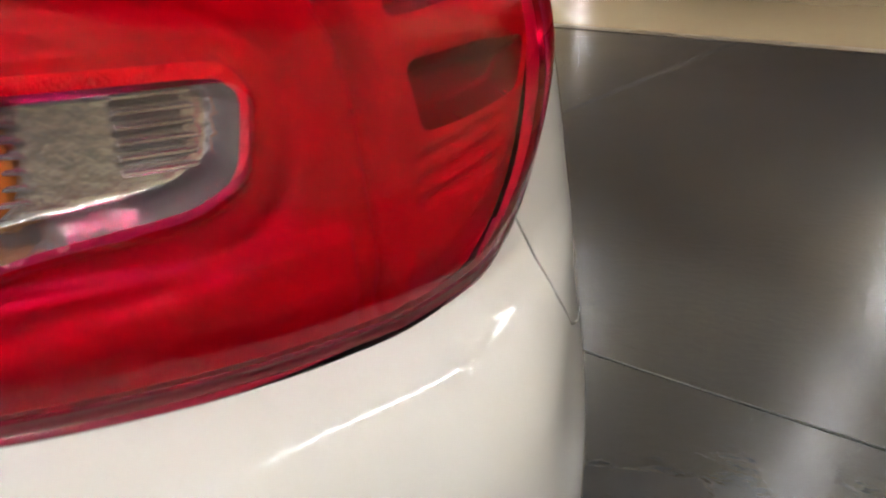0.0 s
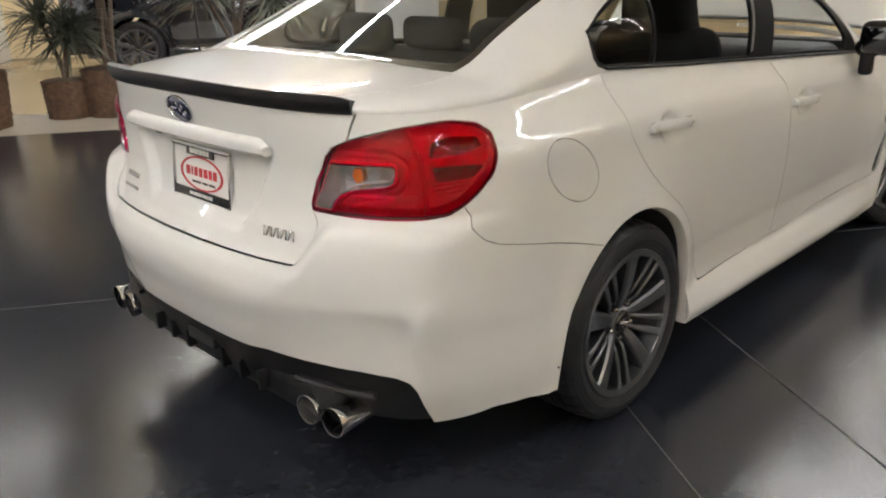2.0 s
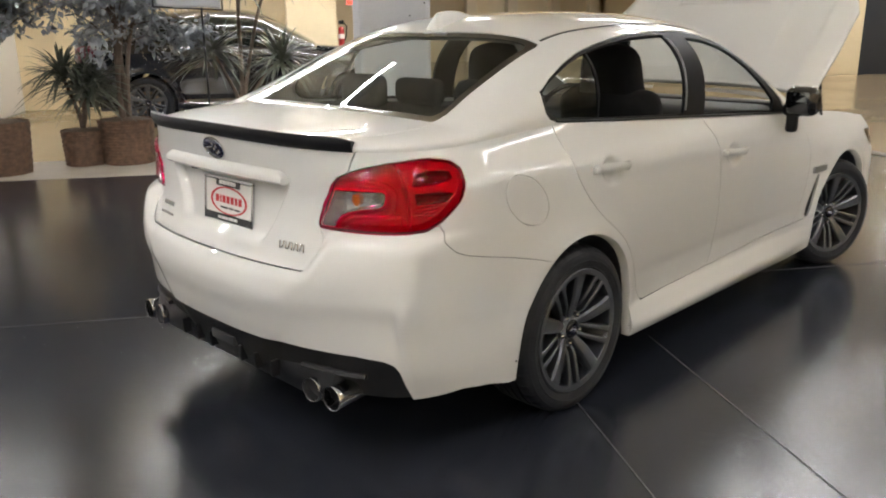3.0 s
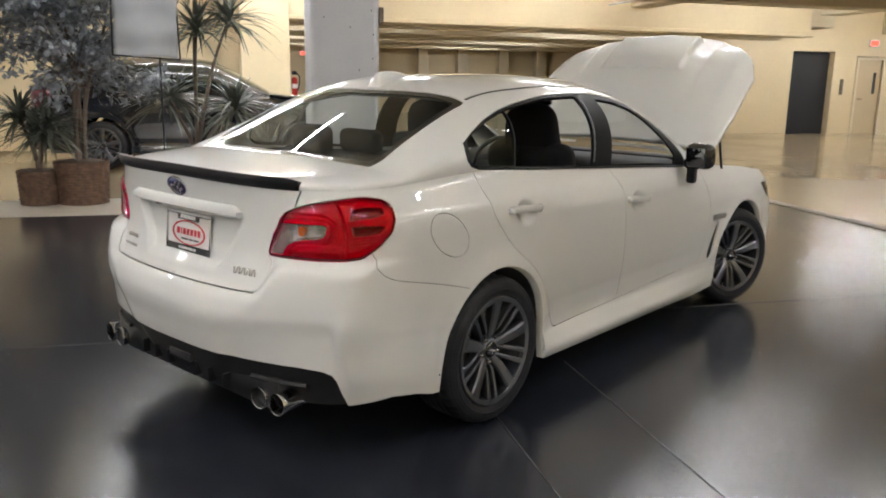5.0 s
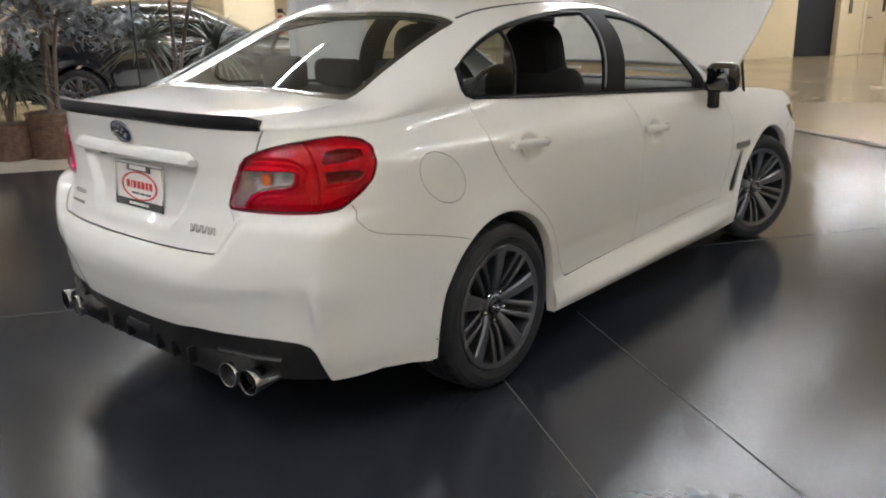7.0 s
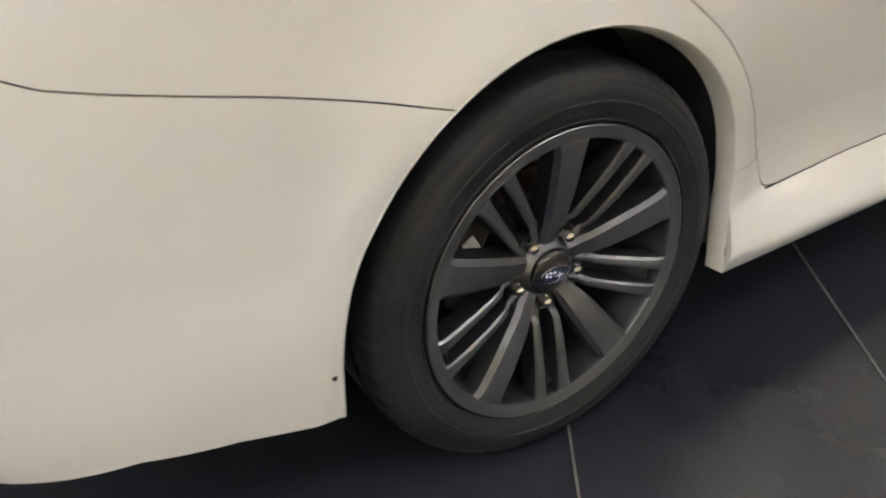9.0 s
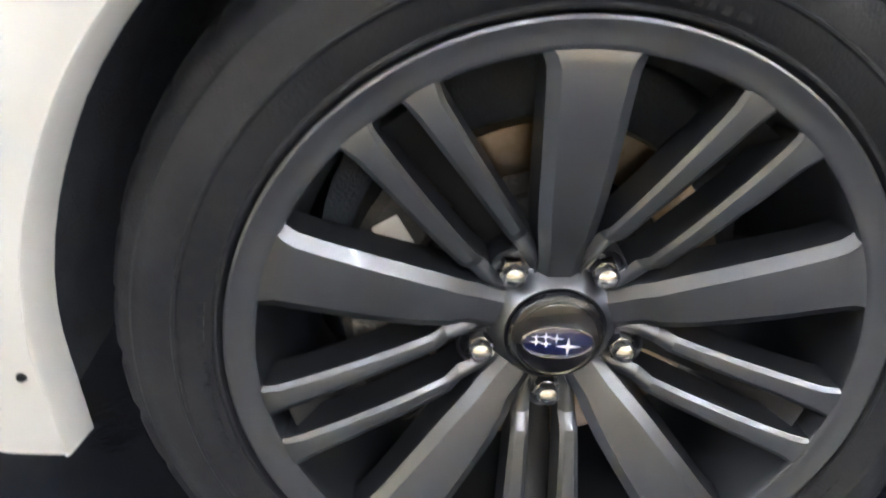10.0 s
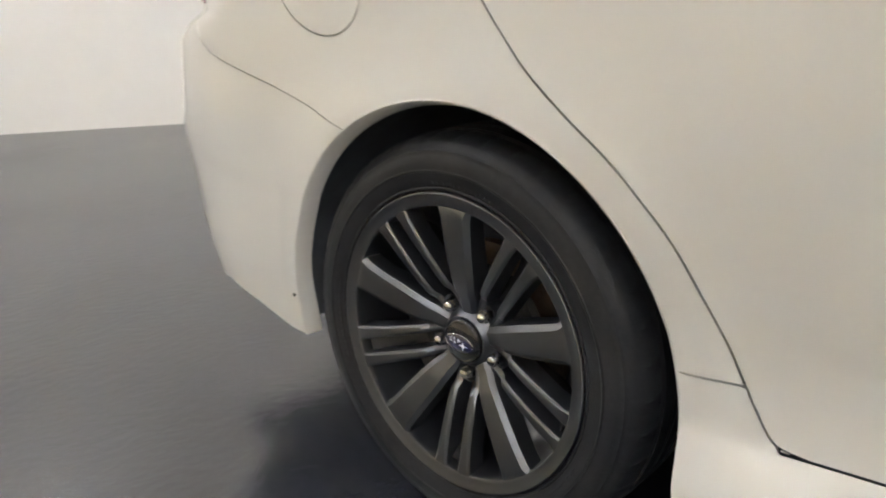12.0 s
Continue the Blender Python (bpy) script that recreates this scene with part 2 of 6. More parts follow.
solid("ceiling", (-16.3, -10, CEIL + 0.5), (16.3, 40.3, CEIL + 0.8), M_CREAM2, label="cream painted concrete ceiling")
for y in (-2.6, 2.2, 7.4, 11.8, 17.8, 23.8, 29.8, 35.8):
    solid("ceiling_beam", (-16 if y > 12 else -11.2, y - 0.22, CEIL - 0.12), (16, y + 0.22, CEIL + 0.52), M_CREAM2, label="cream ceiling beam", bevel=0.02)
for x in (-8.9, -6.4, 4.8):
    solid("ceiling_girder", (x - 0.25, -4.5 if x > -7 else -4.9, CEIL - 0.20), (x + 0.25, 40, CEIL + 0.52), M_CREAM2, label="cream ceiling girder", bevel=0.02)
cm = Matrix.Translation((-3.85, 3.366, 0)) @ ROOM
bm = bmesh.new()
box_m = cm @ Matrix.Translation((0, 0, 1.7)) @ Matrix.Diagonal((0.71, 0.71, 3.4, 1))
bmesh.ops.create_cube(bm, size=1, matrix=box_m)
bmesh.ops.bevel(bm, geom=[e for e in bm.edges if abs(e.verts[0].co.z - e.verts[1].co.z) > 1], offset=0.06, segments=4, profile=0.5, affect="EDGES")
me = bpy.data.meshes.new("column")
bm.to_mesh(me)
bm.free()
me.materials.append(M_COLUMN)
column = tagged(new("column", me), "pale grey painted concrete column with chips", kind="structure")
# holes in the column's paint and a small alarm box on its edge
for y, z in ((0.27, 2.10), (0.29, 1.86), (0.285, 1.62), (0.05, 1.93), (-0.22, 2.02), (0.14, 1.50), (0.31, 1.38)):
    solid("column_hole", (0.3548, y - 0.006, z - 0.007), (0.3562, y + 0.006, z + 0.007), M_DARKDOOR, m=cm, label="dark screw hole in the column")
alarm = solid("alarm_box", (0.22, 0.355, 1.98), (0.32, 0.405, 2.14), M_STRIP, kind="", m=cm, bevel=0.006, label="small brown alarm box on the column")
tagged(alarm, category="alarm box")
pipe = bmesh.new()
bmesh.ops.create_cone(pipe, cap_ends=True, segments=12, radius1=0.018, radius2=0.018, depth=1.55, matrix=ROOM @ Matrix.Translation((-9.75, 6.4, 2.80)) @ Matrix.Rotation(radians(90), 4, "Y"))
me = bpy.data.meshes.new("ceiling_pipe")
pipe.to_mesh(me)
pipe.free()
me.materials.append(M_FIXTURE)
tagged(new("ceiling_pipe", me), "white pipe under the ceiling", kind="structure")

# fluorescent battens between the beams; unseen ones added to light car, plants, walls
def batten(x, y, along="y", length=2.4, z=CEIL + 0.14, tube=M_TUBE):
    b = new("ceiling_light")
    tagged(b, "white fluorescent batten from a partly added ceiling layout", "ceiling light", "fluorescent battens")
    dx, dy = (0.014, length / 2) if along == "y" else (length / 2, 0.014)
    solid("light_body", (x - dx, y - dy, z + 0.02), (x + dx, y + dy, z + 0.10), M_FIXTURE, kind="", parent=b, bevel=0.01)
    for k in (0.0,):
        tx, ty = (0.009, length / 2 - 0.03) if along == "y" else (length / 2 - 0.03, 0.009)
        ox, oy = (k, 0) if along == "y" else (0, k)
        solid("tube", (x + ox - tx, y + oy - ty, z), (x + ox + tx, y + oy + ty, z + 0.018), tube, kind="", parent=b, bevel=0.007)
    for k in (-0.8, 0.8):
        rx, ry = (x, y + k) if along == "y" else (x + k, y)
        solid("light_hanger", (rx - 0.006, ry - 0.006, z + 0.09), (rx + 0.006, ry + 0.006, CEIL + 0.5), M_FIXTURE, kind="", parent=b)
    return b


# the rows at -7.9 and -5.7 are added to brighten plants and wall
for y, length in ((-3.5, 1.3), (-0.2, 3.8), (4.8, 4.2), (9.6, 3.4), (14.8, 3.8), (20.8, 3.8), (26.8, 3.8)):
    for x in (-13.6, -9.9, -7.9, -5.7, -4.6, -2.3, 0.4, 1.5, 2.6, 4.1, 5.7):
        if (y > 12 and x in (-7.9, -5.7, -2.3, 0.4, 1.5, 2.6, 4.1, 5.7)) or (y > 9 and x in (-4.6, -2.3, 1.5, 4.1)) or (y > 3 and x in (-7.9, -5.7)) or (x, y) in ((0.4, -0.2), (-5.7, -3.5), (-2.3, -0.2), (-4.6, -0.2)) or (y < 12 and x == -13.6):
            continue
        if (x == 1.5 and y != 4.8) or (x == 4.1 and -1 < y < 6) or (x == 5.7 and -1 < y < 3):
            continue
        near = x in (0.4, 1.5, 2.6) and -1 < y < 6 or (x, y) in ((-4.6, 4.8), (-4.6, -3.5), (-7.9, -3.5))
        batten(x, y, "y", length, CEIL + 0.40 if x == -13.6 else CEIL + 0.14, M_TUBEDIM if near else M_TUBEBRIGHT if (x < -4 and y < 3) or y > 12 else M_TUBE)
batten(-3.2, 3.9, "y", 2.2)
batten(-2.52, -1.27, "y", 1.75)
batten(-4.7, -1.35, "y", 1.6)
# added row, not seen: brightens the car's tail from behind and above
for x in (1.6, 2.6, 3.6):
    batten(x, -1.75, "y", 1.2, tube=M_TUBEBRIGHT)
for y in (2.0, 8.0):
    for x in (-14.7, -19.7, -24.7):
        batten(x, y, "y", z=LOW - 0.12)
# ---- the shape of the car ----
def spline(keys):
    """A smooth curve through (t, value) keys, as a function of arrays."""
    k = np.array(keys, float)
    t, v = k[:, 0], k[:, 1]
    m = np.gradient(v, t)
    sec = np.diff(v) / np.diff(t)
    for i in range(1, len(t) - 1):
        m[i] = 0 if sec[i - 1] * sec[i] <= 0 else 2 * sec[i - 1] * sec[i] / (sec[i - 1] + sec[i])
    m[0], m[-1] = sec[0], sec[-1]

    def f(x):
        x = np.clip(np.asarray(x, float), t[0], t[-1])
        i = np.clip(np.searchsorted(t, x) - 1, 0, len(t) - 2)
        h = t[i + 1] - t[i]
        s = (x - t[i]) / h
        return (v[i] * (1 + 2 * s) * (1 - s) ** 2 + h * m[i] * s * (1 - s) ** 2
                + v[i + 1] * s * s * (3 - 2 * s) - h * m[i + 1] * s * s * (1 - s))
    return f


def fair(keys):
    """A curve of even curvature through (t, value) keys."""
    k = np.array(keys, float)
    t, v = k[:, 0], k[:, 1]
    n, h = len(t), np.diff(t)
    a, r = np.eye(n), np.zeros(n)
    for i in range(1, n - 1):
        a[i, i - 1:i + 2] = h[i - 1], 2 * (h[i - 1] + h[i]), h[i]
        r[i] = 6 * ((v[i + 1] - v[i]) / h[i] - (v[i] - v[i - 1]) / h[i - 1])
    m = np.linalg.solve(a, r)

    def f(x):
        x = np.clip(np.asarray(x, float), t[0], t[-1])
        i = np.clip(np.searchsorted(t, x) - 1, 0, n - 2)
        p, q = (t[i + 1] - x) / h[i], (x - t[i]) / h[i]
        return p * v[i] + q * v[i + 1] + ((p ** 3 - p) * m[i] + (q ** 3 - q) * m[i + 1]) * h[i] ** 2 / 6
    return f


def bump(x, c, w):
    return np.exp(-((x - c) / w) ** 2)


def ease(x, a, b):
    s = np.clip((x - a) / (b - a), 0, 1)
    return s * s * (3 - 2 * s)


Y_R, Y_F, N_R, N_F = -0.40, 3.02, 3.0, 2.5
# half width over height: door, rear quarter, front fender
DOOR = spline([(0.16, 0.850), (0.196, 0.882), (0.226, 0.896), (0.240, 0.894), (0.250, 0.888), (0.300, 0.856), (0.316, 0.842), (0.36, 0.838), (0.42, 0.838), (0.47, 0.846), (0.62, 0.862), (0.76, 0.868), (0.86, 0.862), (0.92, 0.842), (1.0, 0.785), (1.06, 0.758), (1.12, 0.74)])
QUART = spline([(0.18, 0.872), (0.30, 0.882), (0.46, 0.884), (0.62, 0.888), (0.76, 0.874), (0.88, 0.858), (0.94, 0.845), (1.0, 0.80), (1.05, 0.765), (1.12, 0.74)])
FEND = spline([(0.18, 0.86), (0.30, 0.868), (0.46, 0.872), (0.62, 0.885), (0.72, 0.880), (0.80, 0.855), (0.88, 0.80), (0.95, 0.73), (1.12, 0.66)])
# rear and front face over height
TAIL = spline([(0.18, 0.90), (0.26, 0.938), (0.36, 0.972), (0.48, 1.006), (0.58, 1.018), (0.645, 1.0), (0.69, 0.958), (0.74, 0.935), (0.82, 0.912), (0.90, 0.908), (1.0, 0.925), (1.05, 0.938), (1.12, 0.945)])
# the upright bumper face and its shelf under the rear lamps
UNDER = spline([(0.18, 0.89), (0.26, 0.925), (0.36, 0.960), (0.46, 0.988), (0.56, 1.008), (0.64, 1.008), (0.72, 0.998), (0.765, 0.985), (0.782, 0.976), (0.794, 0.958), (0.804, 0.932), (0.812, 0.914), (0.83, 0.911), (1.12, 0.945)])
NOSE = spline([(0.18, 3.46), (0.30, 3.56), (0.50, 3.58), (0.62, 3.55), (0.75, 3.42), (0.90, 3.20), (1.12, 3.0)])
SHOULDER = fair([(-0.95, 1.062), (-0.6, 1.052), (-0.3, 1.062), (0.0, 1.072), (0.5, 1.042), (1.0, 1.008), (1.6, 0.972), (2.1, 0.942), (2.6, 0.915), (3.0, 0.865), (3.3, 0.79), (3.6, 0.70)])
DECK_TOP = fair([(-0.95, 1.085), (-0.75, 1.10), (-0.45, 1.122)])
CABIN_TOP = fair([(-0.45, 1.122), (-0.2, 1.250), (0.03, 1.360), (0.2, 1.424), (0.5, 1.466), (0.85, 1.477), (1.15, 1.468), (1.42, 1.428), (1.75, 1.275), (2.15, 1.055), (2.3, 0.97)])


def RIDGE(y):
    """Height of the middle line: boot deck, then rear window, roof and windscreen."""
    return np.where(np.asarray(y) < -0.45, DECK_TOP(y), CABIN_TOP(y))




def side_x(y, z):
    """Half width of the body at a place along it and a height."""
    q = 1 - ease(y, -0.1, 0.75)
    f = ease(y, 1.6, 2.5)
    x = DOOR(z) * (1 - q) * (1 - f) + QUART(z) * q + FEND(z) * f
    # wheel arch flares
    for yc, amp in ((0.0, 0.017), (2.65, 0.015)):
        r = np.hypot(y - yc, z - 0.32)
        x = x + amp * bump(r, 0.372, 0.060) * ease(z, 0.2, 0.4)
    return x


def plan_x(y, z):
    return side_x(np.clip(y, Y_R, Y_F), z)


def arc_table():
    th = np.linspace(0, np.pi / 2, 1500)
    x = 0.875 * np.sin(th) ** (2 / N_R)
    y = Y_R - 0.56 * np.cos(th) ** (2 / N_R)
    s = np.r_[0, np.cumsum(np.hypot(np.diff(x), np.diff(y)))]
    xf = 0.85 * np.cos(th) ** (2 / N_F)
    yf = 0.55 * np.sin(th) ** (2 / N_F)
    sf = np.r_[0, np.cumsum(np.hypot(np.diff(xf), np.diff(yf)))]
    return th, s, sf


TH, ARC_R, ARC_F = arc_table()
A_SIDE = ARC_R[-1]
A_FRONT = A_SIDE + Y_F - Y_R
A_END = A_FRONT + ARC_F[-1]


HANDLES = ((0.225, 0.902), (1.228, 0.846))


def skin(a, z, cups=True):
    """The place on the right half of the body's side: a runs from the middle of the tail round to the nose."""
    a, z = np.asarray(a, float), np.asarray(z, float)
    th = np.interp(a, ARC_R, TH)
    tf = np.interp(a - A_FRONT, ARC_F, TH)
    y_mid = np.clip(a - A_SIDE, 0, Y_F - Y_R) + Y_R
    # the upright face under the lamp begins at a slanting crease beside the boot lid
    ledge = ease(a - (0.535 + 0.66 * (z - 0.73)), -0.045, 0.045) * (z < 0.8121)
    tail = TAIL(z) * (1 - ledge) + UNDER(z) * ledge
    y = y_mid - (tail + Y_R) * np.cos(th) ** (2 / N_R) + (NOSE(z) - Y_F) * np.sin(tf) ** (2 / N_F)
    x = side_x(y_mid, z) * np.sin(th) ** (2 / N_R) * np.cos(tf) ** (2 / N_F)
    # number plate recess in the tail, the ledge over the bumper corner, the tucked-in lower bumper
    half = 0.262 + 0.115 * (z - 0.735) / 0.20
    dip = ease(half - x, 0.0, 0.028) * ease(z, 0.722, 0.75) * ease(0.962 - z, 0.0, 0.02) * (a < 0.6)
    y = y + 0.026 * dip
    # the step across the lower bumper and its fold at the corner
    line = np.interp(a, [0, 0.28, 0.50, 0.66, 0.80], [0.528, 0.548, 0.585, 0.600, 0.602])
    step = ease(line - z, -0.012, 0.065) * ease(z, 0.34, 0.54) * ease(0.818 - a, 0.0, 0.030)
    y = y + np.interp(a, [0, 0.45, 0.75], [0.004, 0.010, 0.016]) * step
    fold = np.exp(-np.abs(a - 0.836) / 0.040) * ease(z, 0.24, 0.40) * ease(0.64 - z, 0.0, 0.06)
    x, y = x + 0.009 * fold, y - 0.012 * fold
    turn = np.exp(-((a - 0.862) / 0.075) ** 2) * ease(z, 0.40, 0.66) * ease(0.802 - z, 0.0, 0.05)
    x, y = x + 0.012 * turn, y - 0.012 * turn
    side_line = np.interp(a, [0.95, 1.26, 1.45], [0.552, 0.520, 0.498])
    x = x - 0.0034 * ease(side_line - z, -0.008, 0.040) * ease(a, 0.88, 1.0) * ease(1.50 - a, 0.0, 0.15) * ease(z, 0.22, 0.34)
    x = x + 0.013 * ease(1.06 - a, 0.0, 0.25) * ease(a, 0.75, 0.95) * ease(z, 0.66, 0.775) * ease(0.812 - z, 0.0, 0.022)
    if cups:
        for yc, zc in HANDLES:
            e = np.hypot((a - A_SIDE + Y_R - yc) / 0.078, (z - zc + 0.012) / 0.058)
            x = x - 0.022 * ease(1 - e, 0.0, 0.60)
    return np.stack([x, y, z], -1)


def a_of(x=None, y=None):
    """The run of a place on the tail, given by x, or on the side, given by y."""
    if x is not None:
        return float(np.interp((x / 0.875) ** (N_R / 2), np.sin(TH), ARC_R))
    return A_SIDE + y - Y_R if y >= Y_R else float(np.interp(-((Y_R - y) / 0.54) ** (N_R / 2), -np.cos(TH), ARC_R))


def edge_z(a):
    """Height of the shoulder, where the side ends and the top begins."""
    p = skin(a, np.full(np.shape(a), 1.0))
    return SHOULDER(p[..., 1])


M_TOP = 2.9
TOP_F = np.r_[0, np.cumsum(np.hypot(np.diff(0.75 * np.cos(TH) ** (2 / M_TOP)), np.diff(0.36 * np.sin(TH) ** (2 / M_TOP))))]
F_END = TOP_F[-1]


def tail_pt(x, z):
    """(run, height) of a place on the tail."""
    w = float(side_x(Y_R, z))
    return float(np.interp((min(x, w) / w) ** (N_R / 2), np.sin(TH), ARC_R)), z


def side_pt(y, z):
    """(run, height) of a place on the side."""
    if y >= Y_R:
        return A_SIDE + y - Y_R, z
    return float(np.interp(-((Y_R - y) / (float(TAIL(z)) + Y_R)) ** (N_R / 2), -np.cos(TH), ARC_R)), z


def top_z(y, z):
    """(y, f) of a place on the top, given by its height."""
    zs, zr = float(SHOULDER(y)), float(RIDGE(y))
    s = np.clip((z - zs) / (zr - zs), 0, 1) ** (M_TOP / 2)
    return y, float(np.interp(s, np.sin(TH), TOP_F))


def top_x(y, x):
    """(y, f) of a place on the top, given by its distance from the middle."""
    xs = float(side_x(max(y, Y_R), SHOULDER(y)))
    c = np.clip(x / xs, 0, 1) ** (M_TOP / 2)
    return y, float(np.interp(-c, -np.cos(TH), TOP_F))


def roof(y, f):
    """The place on the right half of the top: f runs from the shoulder (0) to the middle (1)."""
    y, f = np.asarray(y, float), np.asarray(f, float)
    zs = SHOULDER(y)
    xs = side_x(np.maximum(y, Y_R), zs)
    back = np.clip(np.maximum(Y_R - y, 0) / (TAIL(zs) + Y_R), 0, 1)
    xs = xs * np.maximum(1 - back ** N_R, 0) ** (1 / N_R)
    m = M_TOP
    p = np.interp(f, TOP_F, TH)
    x = xs * np.cos(p) ** (2 / m)
    q = np.maximum(1 - back ** 8, 0) ** (1 / 8)
    z = zs + (RIDGE(y) - zs) * np.sin(p) ** (2 / m) * q
    return np.stack([x, y, z], -1)
# ---- building helpers ----
def mesh_object(name, verts, faces, mat, parent=None, label="", smooth=True):
    me = bpy.data.meshes.new(name)
    me.from_pydata([tuple(map(float, v)) for v in verts], [], [tuple(int(i) for i in f) for f in faces])
    me.materials.append(mat)
    if smooth:
        me.polygons.foreach_set("use_smooth", [True] * len(me.polygons))
    me.validate()
    ob = new(name, me)
    ob.parent = parent
    return tagged(ob, label)


def part(name, bm, mat, parent=None, label="", sharp=None):
    """Links a bmesh as one mesh object under a thing or a part. sharp: shades it smooth but for edges over that many degrees."""
    me = bpy.data.meshes.new(name)
    bmesh.ops.recalc_face_normals(bm, faces=bm.faces)
    if sharp is not None:
        for f in bm.faces:
            f.smooth = True
        for e in bm.edges:
            e.smooth = len(e.link_faces) == 2 and e.calc_face_angle(3.2) < radians(sharp)
    bm.to_mesh(me)
    bm.free()
    me.materials.append(mat)
    ob = new(name, me)
    ob.parent = parent
    return tagged(ob, label)


def box(bm, c, d, m=None, bevel=0.0, segs=2):
    """Adds a box of size d at c, with rounded edges."""
    mat = Matrix.Translation(c) @ (m or Matrix.Identity(4)) @ Matrix.Diagonal((*d, 1))
    made = bmesh.ops.create_cube(bm, size=1, matrix=mat)["verts"]
    if bevel:
        edges = {e for v in made for e in v.link_edges}
        bmesh.ops.bevel(bm, geom=list(edges), offset=bevel, segments=segs, profile=0.5, affect="EDGES")
    return made


def boxed(name, c, d, mat, parent=None, label="", bevel=0.0, m=None, segs=2):
    bm = bmesh.new()
    box(bm, c, d, m, bevel, segs)
    return part(name, bm, mat, parent, label, sharp=40)


def rod(bm, a, b, r1, r2=None, segs=12, caps=True):
    """Adds a tapered rod from a to b."""
    a, b = Vector(a), Vector(b)
    d = b - a
    turn = d.to_track_quat("Z", "Y").to_matrix().to_4x4()
    m = Matrix.Translation((a + b) / 2) @ turn
    return bmesh.ops.create_cone(bm, cap_ends=caps, segments=segs, radius1=r1, radius2=r1 if r2 is None else r2, depth=d.length, matrix=m)["verts"]


def lathe(profile, segs=64, m=None, close=False):
    """A turned shape round the x axis: profile of (x, radius)."""
    bm = bmesh.new()
    rings = []
    for x, r in profile:
        rings.append([bm.verts.new((x, r * math.cos(2 * math.pi * k / segs), r * math.sin(2 * math.pi * k / segs))) for k in range(segs)])
    pairs = list(zip(rings, rings[1:])) + ([(rings[-1], rings[0])] if close else [])
    for p, q in pairs:
        for k in range(segs):
            bm.faces.new((p[k], p[(k + 1) % segs], q[(k + 1) % segs], q[k]))
    if m:
        bmesh.ops.transform(bm, matrix=m, verts=bm.verts)
    return bm


def sweep(bm, path, section, closed=True, caps=True):
    """Runs a section of (side, up) points along a path of (place, side, up) frames."""
    rings = []
    for i, (p, s, u) in enumerate(path):
        sec = section(i / (len(path) - 1)) if callable(section) else section
        rings.append([bm.verts.new(Vector(p) + Vector(s) * a + Vector(u) * b) for a, b in sec])
    n = len(rings[0])
    for p, q in zip(rings, rings[1:]):
        for k in range(n if closed else n - 1):
            bm.faces.new((p[k], p[(k + 1) % n], q[(k + 1) % n], q[k]))
    if caps and closed:
        bm.faces.new(rings[0][::-1])
        bm.faces.new(rings[-1])
    return rings


def smooth_poly(pts, r=0.18, closed=True):
    """Rounds the corners of a polygon by two rounds of corner cutting."""
    p = np.array(pts, float)
    for _ in range(2):
        q = np.roll(p, -1, 0)
        if closed:
            p = np.stack([(1 - r) * p + r * q, r * p + (1 - r) * q], 1).reshape(-1, 2)
        else:
            a, b = p[:-1], p[1:]
            p = np.r_[p[:1], np.stack([(1 - r) * a + r * b, r * a + (1 - r) * b], 1).reshape(-1, 2), p[-1:]]
    return p


def signed(pts, poly):
    """Distance of points from a closed polygon, negative inside."""
    a, b = np.asarray(poly), np.roll(poly, -1, 0)
    best = np.full(len(pts), 1e9)
    inside = np.zeros(len(pts), bool)
    for p, q in zip(a, b):
        d = q - p
        t = np.clip(((pts - p) @ d) / max(d @ d, 1e-12), 0, 1)
        best = np.minimum(best, np.hypot(*(pts - p - t[:, None] * d).T))
        cross = (p[1] > pts[:, 1]) != (q[1] > pts[:, 1])
        if abs(q[1] - p[1]) > 1e-12:
            inside ^= cross & (pts[:, 0] < p[0] + (pts[:, 1] - p[1]) * (q[0] - p[0]) / (q[1] - p[1]))
    return np.where(inside, -best, best)


def split(verts, tris, tags, dist, eps):
    """Cuts triangles along the line where dist is nought."""
    d = dist(verts)
    near = np.abs(d) < eps
    if near.any():
        h = 1e-4
        g = np.stack([dist(verts[near] + (h, 0)) - d[near], dist(verts[near] + (0, h)) - d[near]], 1) / h
        g /= np.maximum((g * g).sum(1, keepdims=True), 0.2)
        verts = verts.copy()
        verts[near] -= g * d[near][:, None]
        d[near] = 0
    sg = np.sign(d)
    mixed = (sg[tris].max(1) > 0) & (sg[tris].min(1) < 0)
    keep = [tris[~mixed]]
    keep_tags = [tags[~mixed]]
    out, out_tags, extra, made, n = [], [], [], {}, len(verts)

    def cut(i, j):
        key = (min(i, j), max(i, j))
        if key not in made:
            t = d[i] / (d[i] - d[j])
            made[key] = n + len(extra)
            extra.append(verts[i] + t * (verts[j] - verts[i]))
        return made[key]

    for tri, tag in zip(tris[mixed], tags[mixed]):
        i, j, k = tri
        while True:
            if sg[i] == 0:
                m = cut(j, k)
                new_t = [(i, j, m), (i, m, k)]
                break
            if sg[i] * sg[j] < 0 and sg[i] * sg[k] < 0:
                p, q = cut(i, j), cut(i, k)
                new_t = [(i, p, q), (p, j, k), (p, k, q)]
                break
            i, j, k = j, k, i
            if 0 in (sg[i], sg[j], sg[k]) and sg[i] != 0:
                continue
        out += new_t
        out_tags += [tag] * len(new_t)
    verts = np.r_[verts, np.array(extra).reshape(-1, 2)]
    if out:
        keep.append(np.array(out))
        keep_tags.append(np.array(out_tags))
    return verts, np.concatenate(keep), np.concatenate(keep_tags)


